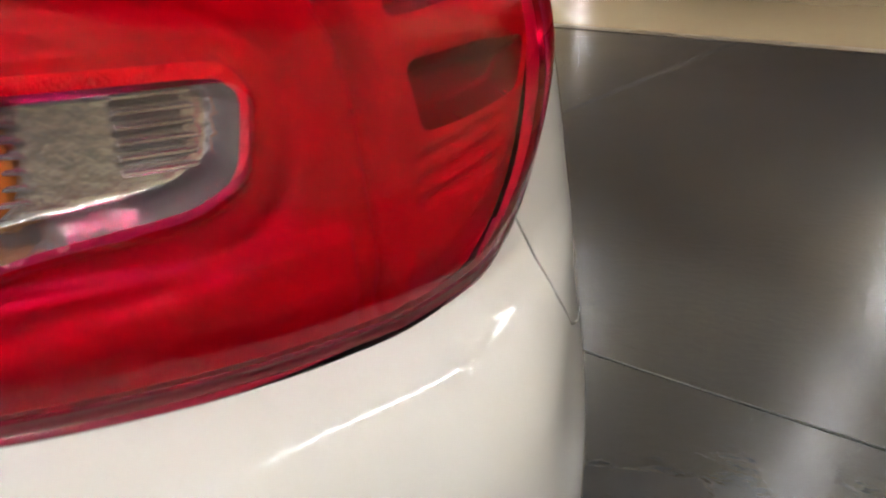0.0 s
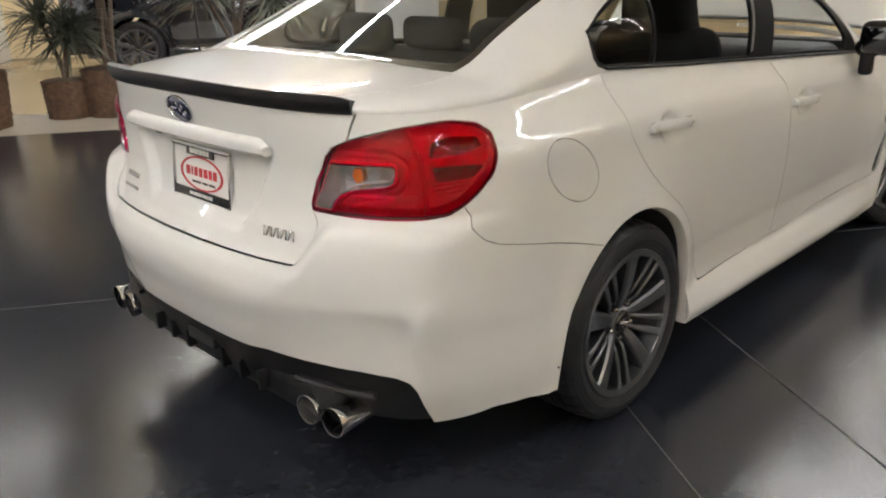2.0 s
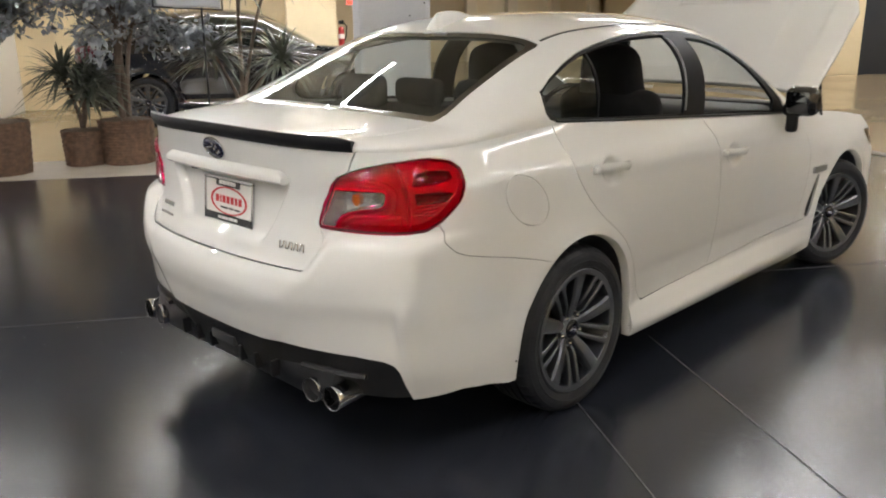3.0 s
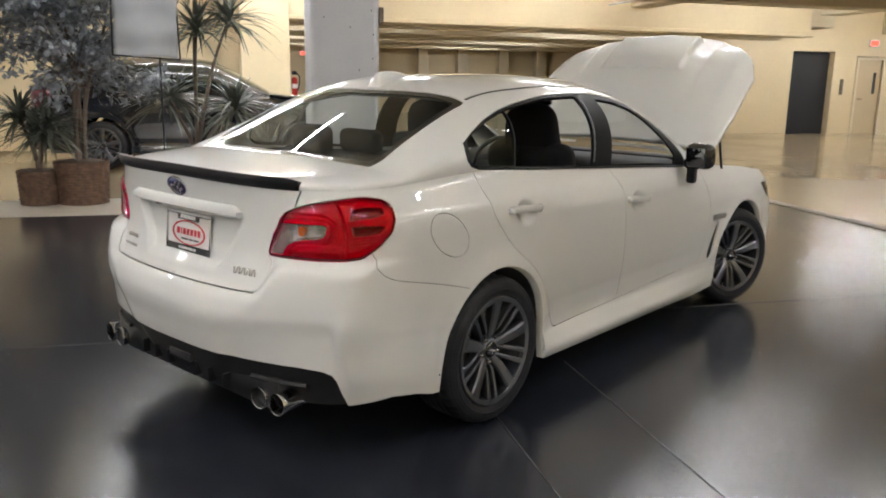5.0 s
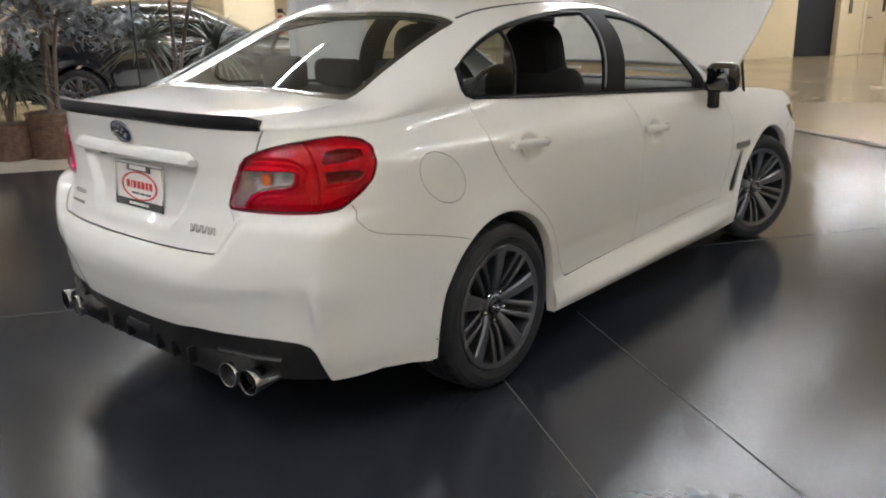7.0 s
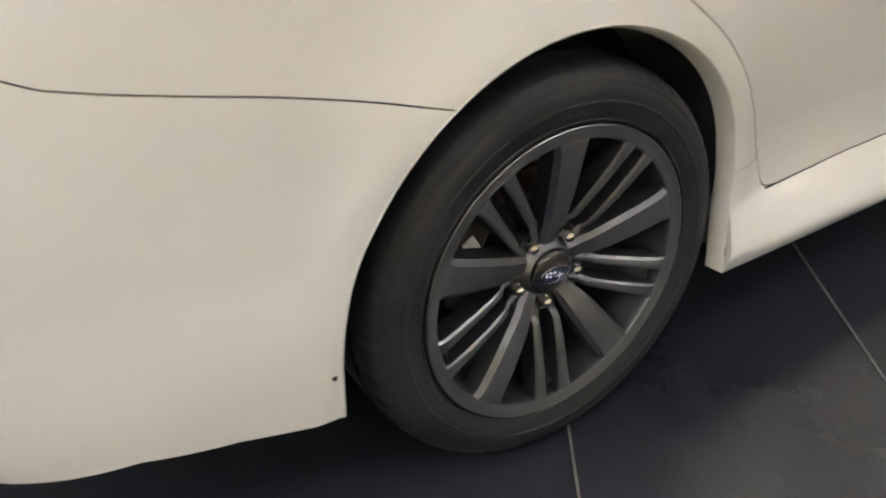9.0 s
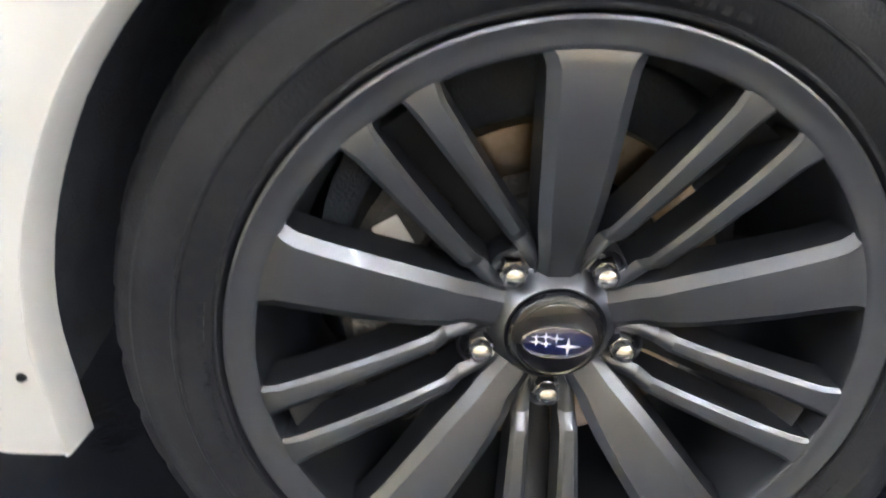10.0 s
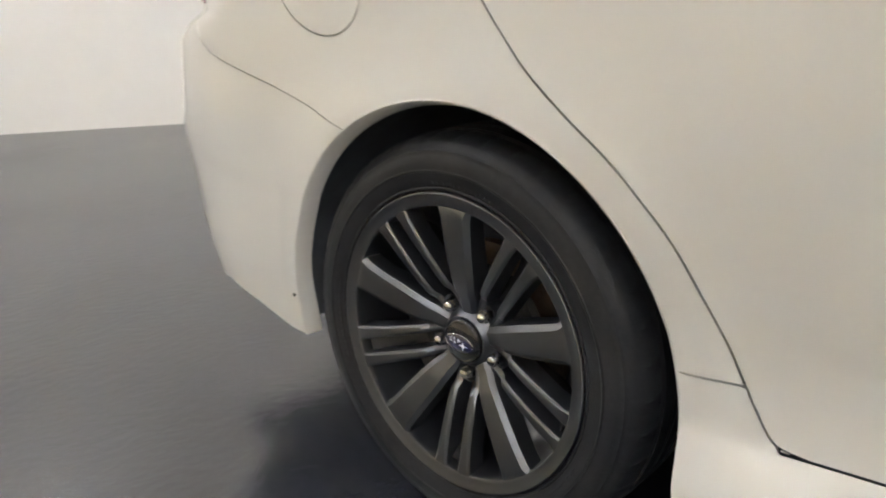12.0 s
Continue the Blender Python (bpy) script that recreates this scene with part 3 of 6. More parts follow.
def carve(us, vs, regions, eps):
    """Cuts a flat grid into regions: (name, polygon, half gap). Returns places and a dict of triangles; the rest is 'rest'."""
    nu, nv = len(us), len(vs)
    g = np.stack(np.meshgrid(us, vs, indexing="ij"), -1).reshape(-1, 2)
    idx = np.arange(nu * nv).reshape(nu, nv)
    a, b, c, e = idx[:-1, :-1].ravel(), idx[1:, :-1].ravel(), idx[1:, 1:].ravel(), idx[:-1, 1:].ravel()
    tris = np.concatenate([np.stack([a, b, c], 1), np.stack([a, c, e], 1)])
    tags = np.full(len(tris), -1)
    for k, (name, poly, gap) in enumerate(regions):
        poly = np.asarray(poly, float)
        lines = (-gap, gap) if gap else (0.0,)
        for off in lines:
            g, tris, tags = split(g, tris, tags, lambda p, off=off: signed(p, poly) - off, eps if not gap else min(eps, gap * 0.6))
        mid = signed(g[tris].mean(1), poly)
        tags[(tags == -1) & (mid < -gap)] = k
        if gap:
            tags[(tags == -1) & (np.abs(mid) <= gap)] = -2
    named = {name: tris[tags == k] for k, (name, _, _) in enumerate(regions)}
    named["rest"] = tris[tags == -1]
    return g, named


def used(places, tris):
    ids, inv = np.unique(tris, return_inverse=True)
    return places[ids], inv.reshape(-1, 3)


def normals(v, t):
    n = np.zeros_like(v)
    f = np.cross(v[t[:, 1]] - v[t[:, 0]], v[t[:, 2]] - v[t[:, 0]])
    for k in range(3):
        np.add.at(n, t[:, k], f)
    return n / np.maximum(np.linalg.norm(n, axis=1, keepdims=True), 1e-12)


def rim_edges(t):
    e = np.concatenate([t[:, [0, 1]], t[:, [1, 2]], t[:, [2, 0]]])
    key = np.sort(e, 1)
    _, first, count = np.unique(key, axis=0, return_index=True, return_counts=True)
    return e[first[count == 1]]


def panel(name, places, tris, mat, parent, label="", depth=0.012, sides=(1,), out=1.0, lift=0.0, rim_ok=None):
    """A sheet-metal panel: the skin with an edge turned inwards. sides: 1 right, -1 left, both: one mesh over the middle."""
    v, t = used(places, tris)
    n = normals(v, t) * out
    for _ in range(4):
        near, mean = n.copy(), n[t].mean(1)
        for k in range(3):
            np.add.at(near, t[:, k], mean)
        n = near / np.maximum(np.linalg.norm(near, axis=1, keepdims=True), 1e-9)
    v = v + n * lift
    e = rim_edges(t)
    on_mid = np.abs(v[e][:, :, 0]).max(1) < 1e-4
    e = e[~on_mid]
    if rim_ok is not None:
        e = e[rim_ok(v[e].mean(1))]
    all_v, all_f, base = [], [], 0
    for s in sides:
        m = np.array([s, 1, 1])
        ids, inv = np.unique(e, return_inverse=True)
        inv = inv.reshape(-1, 2)
        top, low = v[ids] - n[ids] * 0.0002, v[ids] - n[ids] * depth
        vv = np.concatenate([v, top, low]) * m
        k = len(v)
        quads = np.stack([inv[:, 0] + k, inv[:, 1] + k, inv[:, 1] + k + len(ids), inv[:, 0] + k + len(ids)], 1)
        flip = (s * out) < 0
        all_v.append(vv)
        all_f += [tuple(r[::-1] if flip else r) for r in (t + base)]
        all_f += [tuple(r if flip else r[::-1]) for r in (quads + base)]
        base += len(vv)
    me = bpy.data.meshes.new(name)
    me.from_pydata(np.concatenate(all_v).tolist(), [], [tuple(map(int, f)) for f in all_f])
    me.materials.append(mat)
    if len(sides) == 2:
        bm = bmesh.new()
        bm.from_mesh(me)
        mid = [w for w in bm.verts if abs(w.co.x) < 2e-4]
        bmesh.ops.remove_doubles(bm, verts=mid, dist=0.0004)
        bm.to_mesh(me)
        bm.free()
    me.polygons.foreach_set("use_smooth", [True] * len(me.polygons))
    ob = new(name, me)
    ob.parent = parent
    return tagged(ob, label)
# ---- the white saloon car ----
car = tagged(new("car"), "white four-door saloon car with its bonnet propped open", "car")

notch = [tail_pt(x, z) for x, z in ((0.489, 0.682), (0.507, 0.70), (0.522, 0.735), (0.528, 0.758), (0.520, 0.79), (0.503, 0.813))]
lamp_in = [tail_pt(x, z) for x, z in ((0.499, 0.832), (0.515, 0.885), (0.546, 0.948), (0.567, 0.974), (0.602, 0.992))]
lamp_top = [tail_pt(x, z) for x, z in ((0.645, 1.007), (0.690, 1.020), (0.735, 1.029))]
lamp_out = [side_pt(y, z) for y, z in ((-0.640, 1.030), (-0.574, 1.018), (-0.546, 0.993), (-0.562, 0.948), (-0.585, 0.904), (-0.636, 0.861), (-0.672, 0.836))]
lamp_low = [side_pt(y, z) for y, z in ((-0.702, 0.819), (-0.745, 0.812))] + [tail_pt(x, z) for x, z in ((0.70, 0.811), (0.60, 0.812))]
LAMP = smooth_poly([tail_pt(0.503, 0.813)] + lamp_in + lamp_top + lamp_out + lamp_low, 0.12)
LID = [(-0.5, 0.672), tail_pt(0.1, 0.673), tail_pt(0.27, 0.675), tail_pt(0.40, 0.677), tail_pt(0.465, 0.678)] + notch + lamp_in + [tail_pt(0.609, 1.02), tail_pt(0.618, 1.05), tail_pt(0.622, 1.2), (-0.5, 1.2)]
SEAM = [side_pt(y, z) for y, z in ((-0.672, 0.842), (-0.645, 0.790), (-0.612, 0.752), (-0.58, 0.735), (-0.53, 0.721), (-0.49, 0.711), (-0.40, 0.689), (-0.267, 0.654), (-0.19, 0.632), (0.0, 0.585))]
BUMPER = [(-0.5, 0.672), tail_pt(0.1, 0.673), tail_pt(0.27, 0.675), tail_pt(0.465, 0.678)] + notch + lamp_low[::-1] + [lamp_out[-1]] + SEAM + [(A_SIDE + 0.4, -0.2), (-0.5, -0.2)]
DIFF = [(-0.5, 0.408)] + [tail_pt(x, z) for x, z in ((0.15, 0.410), (0.36, 0.417), (0.55, 0.424), (0.66, 0.424), (0.735, 0.415), (0.762, 0.402), (0.774, 0.378), (0.780, 0.33), (0.786, 0.27), (0.79, 0.15))] + [(-0.5, 0.15)]


def arch(yc, r, back, front):
    """The outline of a wheel opening."""
    ring = [(yc + 0.002 + r * math.cos(t), 0.318 + r * 1.02 * math.sin(t)) for t in np.linspace(0.02, math.pi - 0.05, 44)]
    ring = [(yc + front + 0.02, -0.2), (yc + front + 0.01, 0.19)] + ring + [(yc - back, 0.24), (yc - back - 0.012, -0.2)]
    return [side_pt(y, z) for y, z in ring]


ARCH_R, ARCH_F = arch(0.0, 0.3635, 0.361, 0.360), arch(2.65, 0.372, 0.37, 0.40)
RDOOR = smooth_poly([side_pt(y, z) for y, z in ((-0.03, 1.3), (-0.028, 1.083), (-0.016, 0.983), (-0.002, 0.905), (0.032, 0.850), (0.070, 0.800), (0.130, 0.737), (0.190, 0.690), (0.270, 0.630), (0.345, 0.550), (0.405, 0.450), (0.452, 0.350), (0.472, 0.318), (0.515, 0.312), (0.80, 0.318), (1.09, 0.326), (1.125, 0.42), (1.115, 0.58), (1.097, 0.75), (1.078, 0.92), (1.04, 1.02), (1.03, 1.3))])
FDOOR = [side_pt(y, z) for y, z in ((1.03, 1.3), (1.04, 1.02), (1.078, 0.92), (1.097, 0.75), (1.115, 0.58), (1.125, 0.42), (1.09, 0.326), (1.6, 0.345), (2.02, 0.36), (2.08, 0.40), (2.12, 0.52), (2.14, 0.72), (2.10, 0.95), (2.10, 1.3))]
FUEL = [side_pt(-0.288 + 0.108 * math.cos(t), 0.857 + 0.083 * math.sin(t) - 0.030 * math.cos(t)) for t in np.linspace(0, 2 * math.pi, 48, endpoint=False)]
SKIRT = [side_pt(0.2, -0.2), side_pt(0.2, 0.392), side_pt(0.436, 0.384), side_pt(0.48, 0.3125), side_pt(0.62, 0.314), side_pt(2.5, 0.37), side_pt(2.5, -0.2)]
VENT = smooth_poly([side_pt(y, z) for y, z in ((2.165, 0.375), (2.225, 0.365), (2.285, 0.60), (2.255, 0.605))])
HEAD = smooth_poly([(A_FRONT + 0.02, 0.70), (A_FRONT + 0.25, 0.62), (A_FRONT + 0.48, 0.60), (A_FRONT + 0.48, 0.69), (A_FRONT + 0.2, 0.765), (A_FRONT - 0.05, 0.79)])
NOSEP = [side_pt(2.9, 0.62), (A_FRONT + 0.02, 0.69), (A_FRONT + 0.45, 0.60), (A_END + 0.5, 0.60), (A_END + 0.5, -0.2), side_pt(2.9, -0.2)]
GRILLE = smooth_poly([(A_END - 0.42, 0.60), (A_END + 0.5, 0.62), (A_END + 0.5, 0.30), (A_END - 0.36, 0.32)])

us = np.r_[np.linspace(0, A_SIDE + 0.95, 190), np.linspace(A_SIDE + 0.97, A_FRONT, 150), np.linspace(A_FRONT + 0.02, A_END, 50)]
vs = np.linspace(0, 1, 74)


def skirt_low(a):
    """Lower edge of the body round the car."""
    y = np.interp(a, [0, 0.769, 0.88, 1.0, 1.116, A_SIDE, A_SIDE + 0.4, A_SIDE + 0.7, A_SIDE + 2.4, A_FRONT, A_END], [0.255, 0.272, 0.282, 0.292, 0.274, 0.244, 0.22, 0.190, 0.168, 0.20, 0.20])
    return y


# the carving sheet runs in true heights; its rows follow the lower edge and the shoulder
regions = [("arch_r", ARCH_R, 0.0), ("arch_f", ARCH_F, 0.0), ("lamp", LAMP, 0.0025), ("lid", LID, 0.0022), ("diffuser", DIFF, 0.0012), ("bumper", BUMPER, 0.0010),
           ("fuel", FUEL, 0.0012), ("rdoor", RDOOR, 0.0014), ("fdoor", FDOOR, 0.0014), ("vent", VENT, 0.001), ("skirt", SKIRT, 0.0014),
           ("grille", GRILLE, 0.001), ("head", HEAD, 0.002), ("nose", NOSEP, 0.002)]


def unbend(poly):
    """Run and true height to run and the sheet's own height."""
    p = np.asarray(poly, float)
    fine = []
    for q, r in zip(p, np.roll(p, -1, 0)):
        k = max(1, int(np.hypot(*(r - q)) / 0.012))
        fine += [q + (r - q) * t / k for t in range(k)]
    fine = np.array(fine)
    low, high = skirt_low(fine[:, 0]), edge_z(np.clip(fine[:, 0], 0, A_END))
    return np.stack([fine[:, 0], (fine[:, 1] - low) / (high - low) * 0.82], 1)


flat, cut = carve(us, vs * 0.82, [(n, unbend(p), g) for n, p, g in regions], 0.0035)
low, high = skirt_low(flat[:, 0]), edge_z(flat[:, 0])
flat_z = low + (high - low) * np.clip(flat[:, 1] / 0.82, 0, 1)
hull = skin(flat[:, 0], flat_z)
BOTH = (1, -1)

trunk = panel("trunk_lid_back", hull, cut["lid"], M_PAINT, car, sides=BOTH, depth=0.02)
bumper = panel("rear_bumper", hull, cut["bumper"], M_PAINT, car, sides=BOTH, depth=0.014)
diffuser = panel("bumper_valance", hull, cut["diffuser"], M_BLACK, car, "black plastic lower bumper insert", sides=BOTH, lift=-0.012, depth=0.012)
front_bumper = panel("front_bumper", hull, cut["nose"], M_PAINT, car, sides=BOTH)
panel("grille", hull, cut["grille"], M_GLOSSBLACK, front_bumper, "black front grille opening", sides=BOTH, lift=-0.02)
DOORS = {}
for s in (1, -1):
    quarter = panel("quarter_panel", hull, cut["rest"][hull[cut["rest"]].mean(1)[:, 1] < 1.0], M_PAINT, car, sides=(s,))
    panel("fuel_flap", hull, cut["fuel"], M_PAINT, quarter, sides=(s,))
    DOORS["r", s] = panel("rear_door", hull, cut["rdoor"], M_PAINT, car, sides=(s,))
    DOORS["f", s] = panel("front_door", hull, cut["fdoor"], M_PAINT, car, sides=(s,))
    panel("side_skirt", hull, np.concatenate([cut["skirt"], cut["rest"][np.abs(hull[cut["rest"]].mean(1)[:, 1] - 1.25) < 0.25]]), M_PAINT, car, sides=(s,))
    fender = panel("front_fender", hull, cut["rest"][hull[cut["rest"]].mean(1)[:, 1] >= 1.5], M_PAINT, car, sides=(s,))
    panel("fender_vent", hull, cut["vent"], M_BLACK, fender, "black slit vent behind the front wheel", sides=(s,), lift=-0.012)
    panel("headlamp", hull, cut["head"], M_CHROME, car, "clear headlamp", sides=(s,), lift=-0.004)

# ---- top: roof, pillars, glass, deck ----
RGLASS = smooth_poly([top_x(-0.466, 0.0)] + [top_x(y, x) for y, x in ((-0.464, 0.25), (-0.461, 0.50), (-0.456, 0.580), (-0.40, 0.593), (-0.28, 0.575), (-0.113, 0.567), (0.05, 0.564), (0.137, 0.566), (0.142, 0.50), (0.115, 0.30))] + [(0.10, F_END + 0.0), (0.10, F_END + 0.4), (-0.466, F_END + 0.4)])
RCLEAR = smooth_poly([top_x(-0.430, 0.0)] + [top_x(y, x) for y, x in ((-0.428, 0.25), (-0.425, 0.48), (-0.421, 0.549), (-0.37, 0.561), (-0.28, 0.545), (-0.113, 0.537), (0.02, 0.534), (0.098, 0.536), (0.102, 0.47), (0.075, 0.30))] + [(0.065, F_END + 0.0), (0.065, F_END + 0.4), (-0.430, F_END + 0.4)])
WSHIELD = [top_x(2.13, 0.70), top_x(1.48, 0.60), top_x(1.43, 0.52), (1.40, F_END), (1.40, F_END + 0.4), (2.16, F_END + 0.4), (2.16, F_END), top_x(2.15, 0.4)]
DLO = [top_z(y, z) for y, z in ((-0.060, 1.190), (-0.068, 1.155), (-0.064, 1.120), (-0.040, 1.094), (0.010, 1.079), (0.42, 1.054), (0.90, 1.030), (1.5, 0.994), (1.93, 0.966), (1.86, 1.04), (1.74, 1.13), (1.60, 1.225), (1.45, 1.312), (1.30, 1.358), (1.10, 1.385), (0.90, 1.384), (0.65, 1.375), (0.40, 1.346), (0.25, 1.318), (0.12, 1.276), (0.02, 1.232))]
QLIGHT = [top_z(y, z) for y, z in ((-0.050, 1.186), (-0.056, 1.155), (-0.051, 1.126), (-0.030, 1.105), (0.012, 1.091), (0.253, 1.076), (0.277, 1.315), (0.13, 1.271), (0.02, 1.226), (-0.02, 1.206))]
RLIGHT = [top_z(y, z) for y, z in ((0.262, 1.075), (0.884, 1.040), (0.922, 1.370), (0.65, 1.363), (0.42, 1.337), (0.288, 1.317))]
FLIGHT = [top_z(y, z) for y, z in ((1.060, 1.030), (1.74, 0.988), (1.75, 1.04), (1.64, 1.135), (1.51, 1.235), (1.39, 1.300), (1.25, 1.338), (1.090, 1.356))]
DECK = [top_x(-0.471, 0.0), top_x(-0.470, 0.30), top_x(-0.464, 0.52), top_x(-0.475, 0.60), top_x(-0.60, 0.622), top_x(-0.75, 0.625), top_x(-0.80, 0.615)] + [top_x(-0.83, 0.60), top_x(-0.85, 0.58), (-0.87, -0.1), (-1.2, -0.1), (-1.2, F_END + 0.4), (-0.471, F_END + 0.4)]
yy = np.r_[Y_R - 0.545 * np.cos(np.linspace(0.0, np.pi / 2, 60)) ** (2 / N_R), np.linspace(Y_R + 0.014, 2.16, 190)]
ff = np.linspace(0, F_END, 84)
flat2, cut2 = carve(yy, ff, [("rclear", RCLEAR, 0.0), ("rglass", RGLASS, 0.002), ("wshield", WSHIELD, 0.002), ("qlight", QLIGHT, 0.0), ("rlight", RLIGHT, 0.0), ("flight", FLIGHT, 0.0), ("dlo", DLO, 0.0015), ("deck", DECK, 0.0022)], 0.003)
top = roof(flat2[:, 0], flat2[:, 1])
rear_window = panel("rear_window", top, cut2["rclear"], M_REARGLASS, car, "tinted rear window glass", sides=BOTH, lift=-0.003, depth=0.004)
panel("glass_border", top, cut2["rglass"], M_GLOSSBLACK, rear_window, "black enamel border of the rear window", sides=BOTH, lift=-0.003, depth=0.004)
panel("windscreen", top, cut2["wshield"], M_GLASS, car, "windscreen glass", sides=BOTH, lift=-0.003, depth=0.004)
trunk_top = panel("trunk_lid_top", top, cut2["deck"], M_PAINT, car, sides=BOTH, depth=0.015)
roof_ob = panel("roof", top, cut2["rest"], M_PAINT, car, sides=BOTH, depth=0.02)
for s in (1, -1):
    panel("window_frame", top, cut2["dlo"], M_PILLAR, car, "black side window surround and pillars", sides=(s,), depth=0.013, lift=-0.002)
    panel("quarter_light", top, cut2["qlight"], M_REARGLASS, car, "fixed quarter light glass", sides=(s,), depth=0.004, lift=-0.007)
# ---- tail details ----
def on_tail(x, z, out=0.0):
    """A place on the tail, and its outward normal and the way along it."""
    a, _ = tail_pt(abs(x), z)
    p = skin(a, z)
    du, dv = skin(a + 0.004, z) - skin(a - 0.004, z), skin(a, z + 0.004) - skin(a, z - 0.004)
    n = np.cross(du, dv)
    n = n / np.linalg.norm(n)
    t = du / np.linalg.norm(du)
    s = 1 if x >= 0 else -1
    k = np.array([s, 1, 1])
    return Vector((p + n * out) * k), Vector(n * k), Vector(t * k * s)


def on_side(y, z, out=0.0, s=1):
    a, _ = side_pt(y, z)
    p = skin(a, z, False)
    du, dv = skin(a + 0.004, z, False) - skin(a - 0.004, z, False), skin(a, z + 0.004, False) - skin(a, z - 0.004, False)
    n = np.cross(du, dv)
    n = n / np.linalg.norm(n)
    t = du / np.linalg.norm(du)
    k = np.array([s, 1, 1])
    return Vector((p + n * out) * k), Vector(n * k), Vector(t * k)


def frame_at(p, n, t):
    """A pose whose z points out along n and whose x runs along t."""
    n, t = Vector(n).normalized(), Vector(t).normalized()
    b = n.cross(t).normalized()
    t = b.cross(n)
    return Matrix(((t.x, b.x, n.x, p[0]), (t.y, b.y, n.y, p[1]), (t.z, b.z, n.z, p[2]), (0, 0, 0, 1)))


# rear lamps: bucket, inner red pieces, clear window, outer lens
M_REDLENS = glass("red_lamp_lens", (0.90, 0.012, 0.19), 0.02, ior=1.36)
M_REFLECT = material("silvered_lamp_reflector", (0.68, 0.685, 0.69), 0.20, metal=0.9, vary=0.15, vary_scale=30, bump=0.04, bump_scale=160)
M_REDPLASTIC = material("translucent_red_plastic", (0.55, 0.004, 0.090), 0.35, vary=0.38, vary_scale=26, coat=0.4, bump=0.12, bump_scale=220)
M_REDDARK = material("deep_red_plastic", (0.13, 0.003, 0.018), 0.3, vary=0.4, vary_scale=20, coat=0.5)
M_REDBRIGHT = material("bright_red_prismatic_plastic", (0.92, 0.06, 0.12), 0.3, vary=0.3, vary_scale=90, coat=0.5, bump=0.4, bump_scale=700)
M_LAMPGREY = material("dark_grey_lamp_edge", (0.035, 0.034, 0.036), 0.4, vary=0.2, vary_scale=30)

CLEAR = smooth_poly([tail_pt(x, z) for x, z in ((0.511, 0.823), (0.562, 0.823), (0.571, 0.842), (0.583, 0.859), (0.603, 0.873), (0.640, 0.882), (0.689, 0.888), (0.706, 0.899), (0.709, 0.930), (0.702, 0.938), (0.62, 0.939), (0.556, 0.938), (0.535, 0.894))], 0.12)
SLOT = smooth_poly([tail_pt(0.752, 0.988), side_pt(-0.66, 0.998), side_pt(-0.590, 0.992), side_pt(-0.592, 0.970), side_pt(-0.66, 0.958), tail_pt(0.762, 0.952)], 0.1)
SLOT2 = smooth_poly([tail_pt(0.770, 0.932), side_pt(-0.67, 0.934), side_pt(-0.605, 0.928), side_pt(-0.635, 0.902), side_pt(-0.70, 0.898), tail_pt(0.778, 0.898)], 0.1)
lu = np.linspace(min(p[0] for p in LAMP), max(p[0] for p in LAMP), 170)
lv = np.linspace(0.80, 1.04, 90)
LINNER = LAMP.mean(0) + (LAMP - LAMP.mean(0)) * (0.985, 0.950) + (0, 0.0025)
lflat, lcut = carve(lu, lv, [("clear", CLEAR, 0.0), ("lens", LINNER, 0.0), ("edge", LAMP, 0.0)], 0.0015)
RIM = CLEAR.mean(0) + (CLEAR - CLEAR.mean(0)) * (1.045, 1.12)
bflat, bcut = carve(lu, lv, [("clear", CLEAR, 0.0), ("rim", RIM, 0.0), ("slot", SLOT, 0.0), ("slot2", SLOT2, 0.0), ("all", LAMP, 0.0)], 0.0015)


def swell(p):
    """The lamp's glass, which stands a little proud of the body."""
    q = skin(p[:, 0], p[:, 1])
    n = np.cross(skin(p[:, 0] + 0.004, p[:, 1]) - skin(p[:, 0] - 0.004, p[:, 1]), skin(p[:, 0], p[:, 1] + 0.004) - skin(p[:, 0], p[:, 1] - 0.004))
    return q + n / np.linalg.norm(n, axis=1, keepdims=True) * (0.010 * ease(-signed(p, LAMP), 0.0, 0.030))[:, None]


lens_p, buck_p = swell(lflat), swell(bflat)
# the inner relief of the lamp: how deep each place lies behind the lens
seam_a = np.interp(bflat[:, 1], [0.82, 0.88, 0.935, 0.96, 0.99, 1.03], [tail_pt(x, z)[0] for x, z in ((0.769, 0.82), (0.762, 0.88), (0.754, 0.935), (0.744, 0.96), (0.728, 0.99), (0.70, 1.03))])
off = bflat[:, 0] - seam_a
d_clear = signed(bflat, CLEAR)
deep = 0.024 - 0.010 * ease(off, 0.0, 0.007) + 0.008 * np.exp(-((off + 0.001) / 0.0028) ** 2)
deep = deep - 0.008 * ease(-bflat[:, 1], -0.866, -0.858) * ease(-off, 0.020, 0.026)
deep = deep + 0.004 * np.exp(-((d_clear - 0.030) / 0.006) ** 2) * ease(-off, 0.0, 0.02)
deep = deep - 0.012 * ease(-d_clear, -0.012, -0.004)
deep = deep + 0.022 * ease(-d_clear, 0.0, 0.006)
for poly in (SLOT, SLOT2):
    deep = deep + 0.016 * ease(-signed(bflat, poly), -0.002, 0.010)
for z0 in (0.888, 0.878, 0.868):
    deep = deep + 0.005 * np.exp(-((bflat[:, 1] - z0 - 0.10 * (off - 0.05)) / 0.0022) ** 2) * ease(off, 0.015, 0.03) * ease(0.11 - off, 0.0, 0.03)
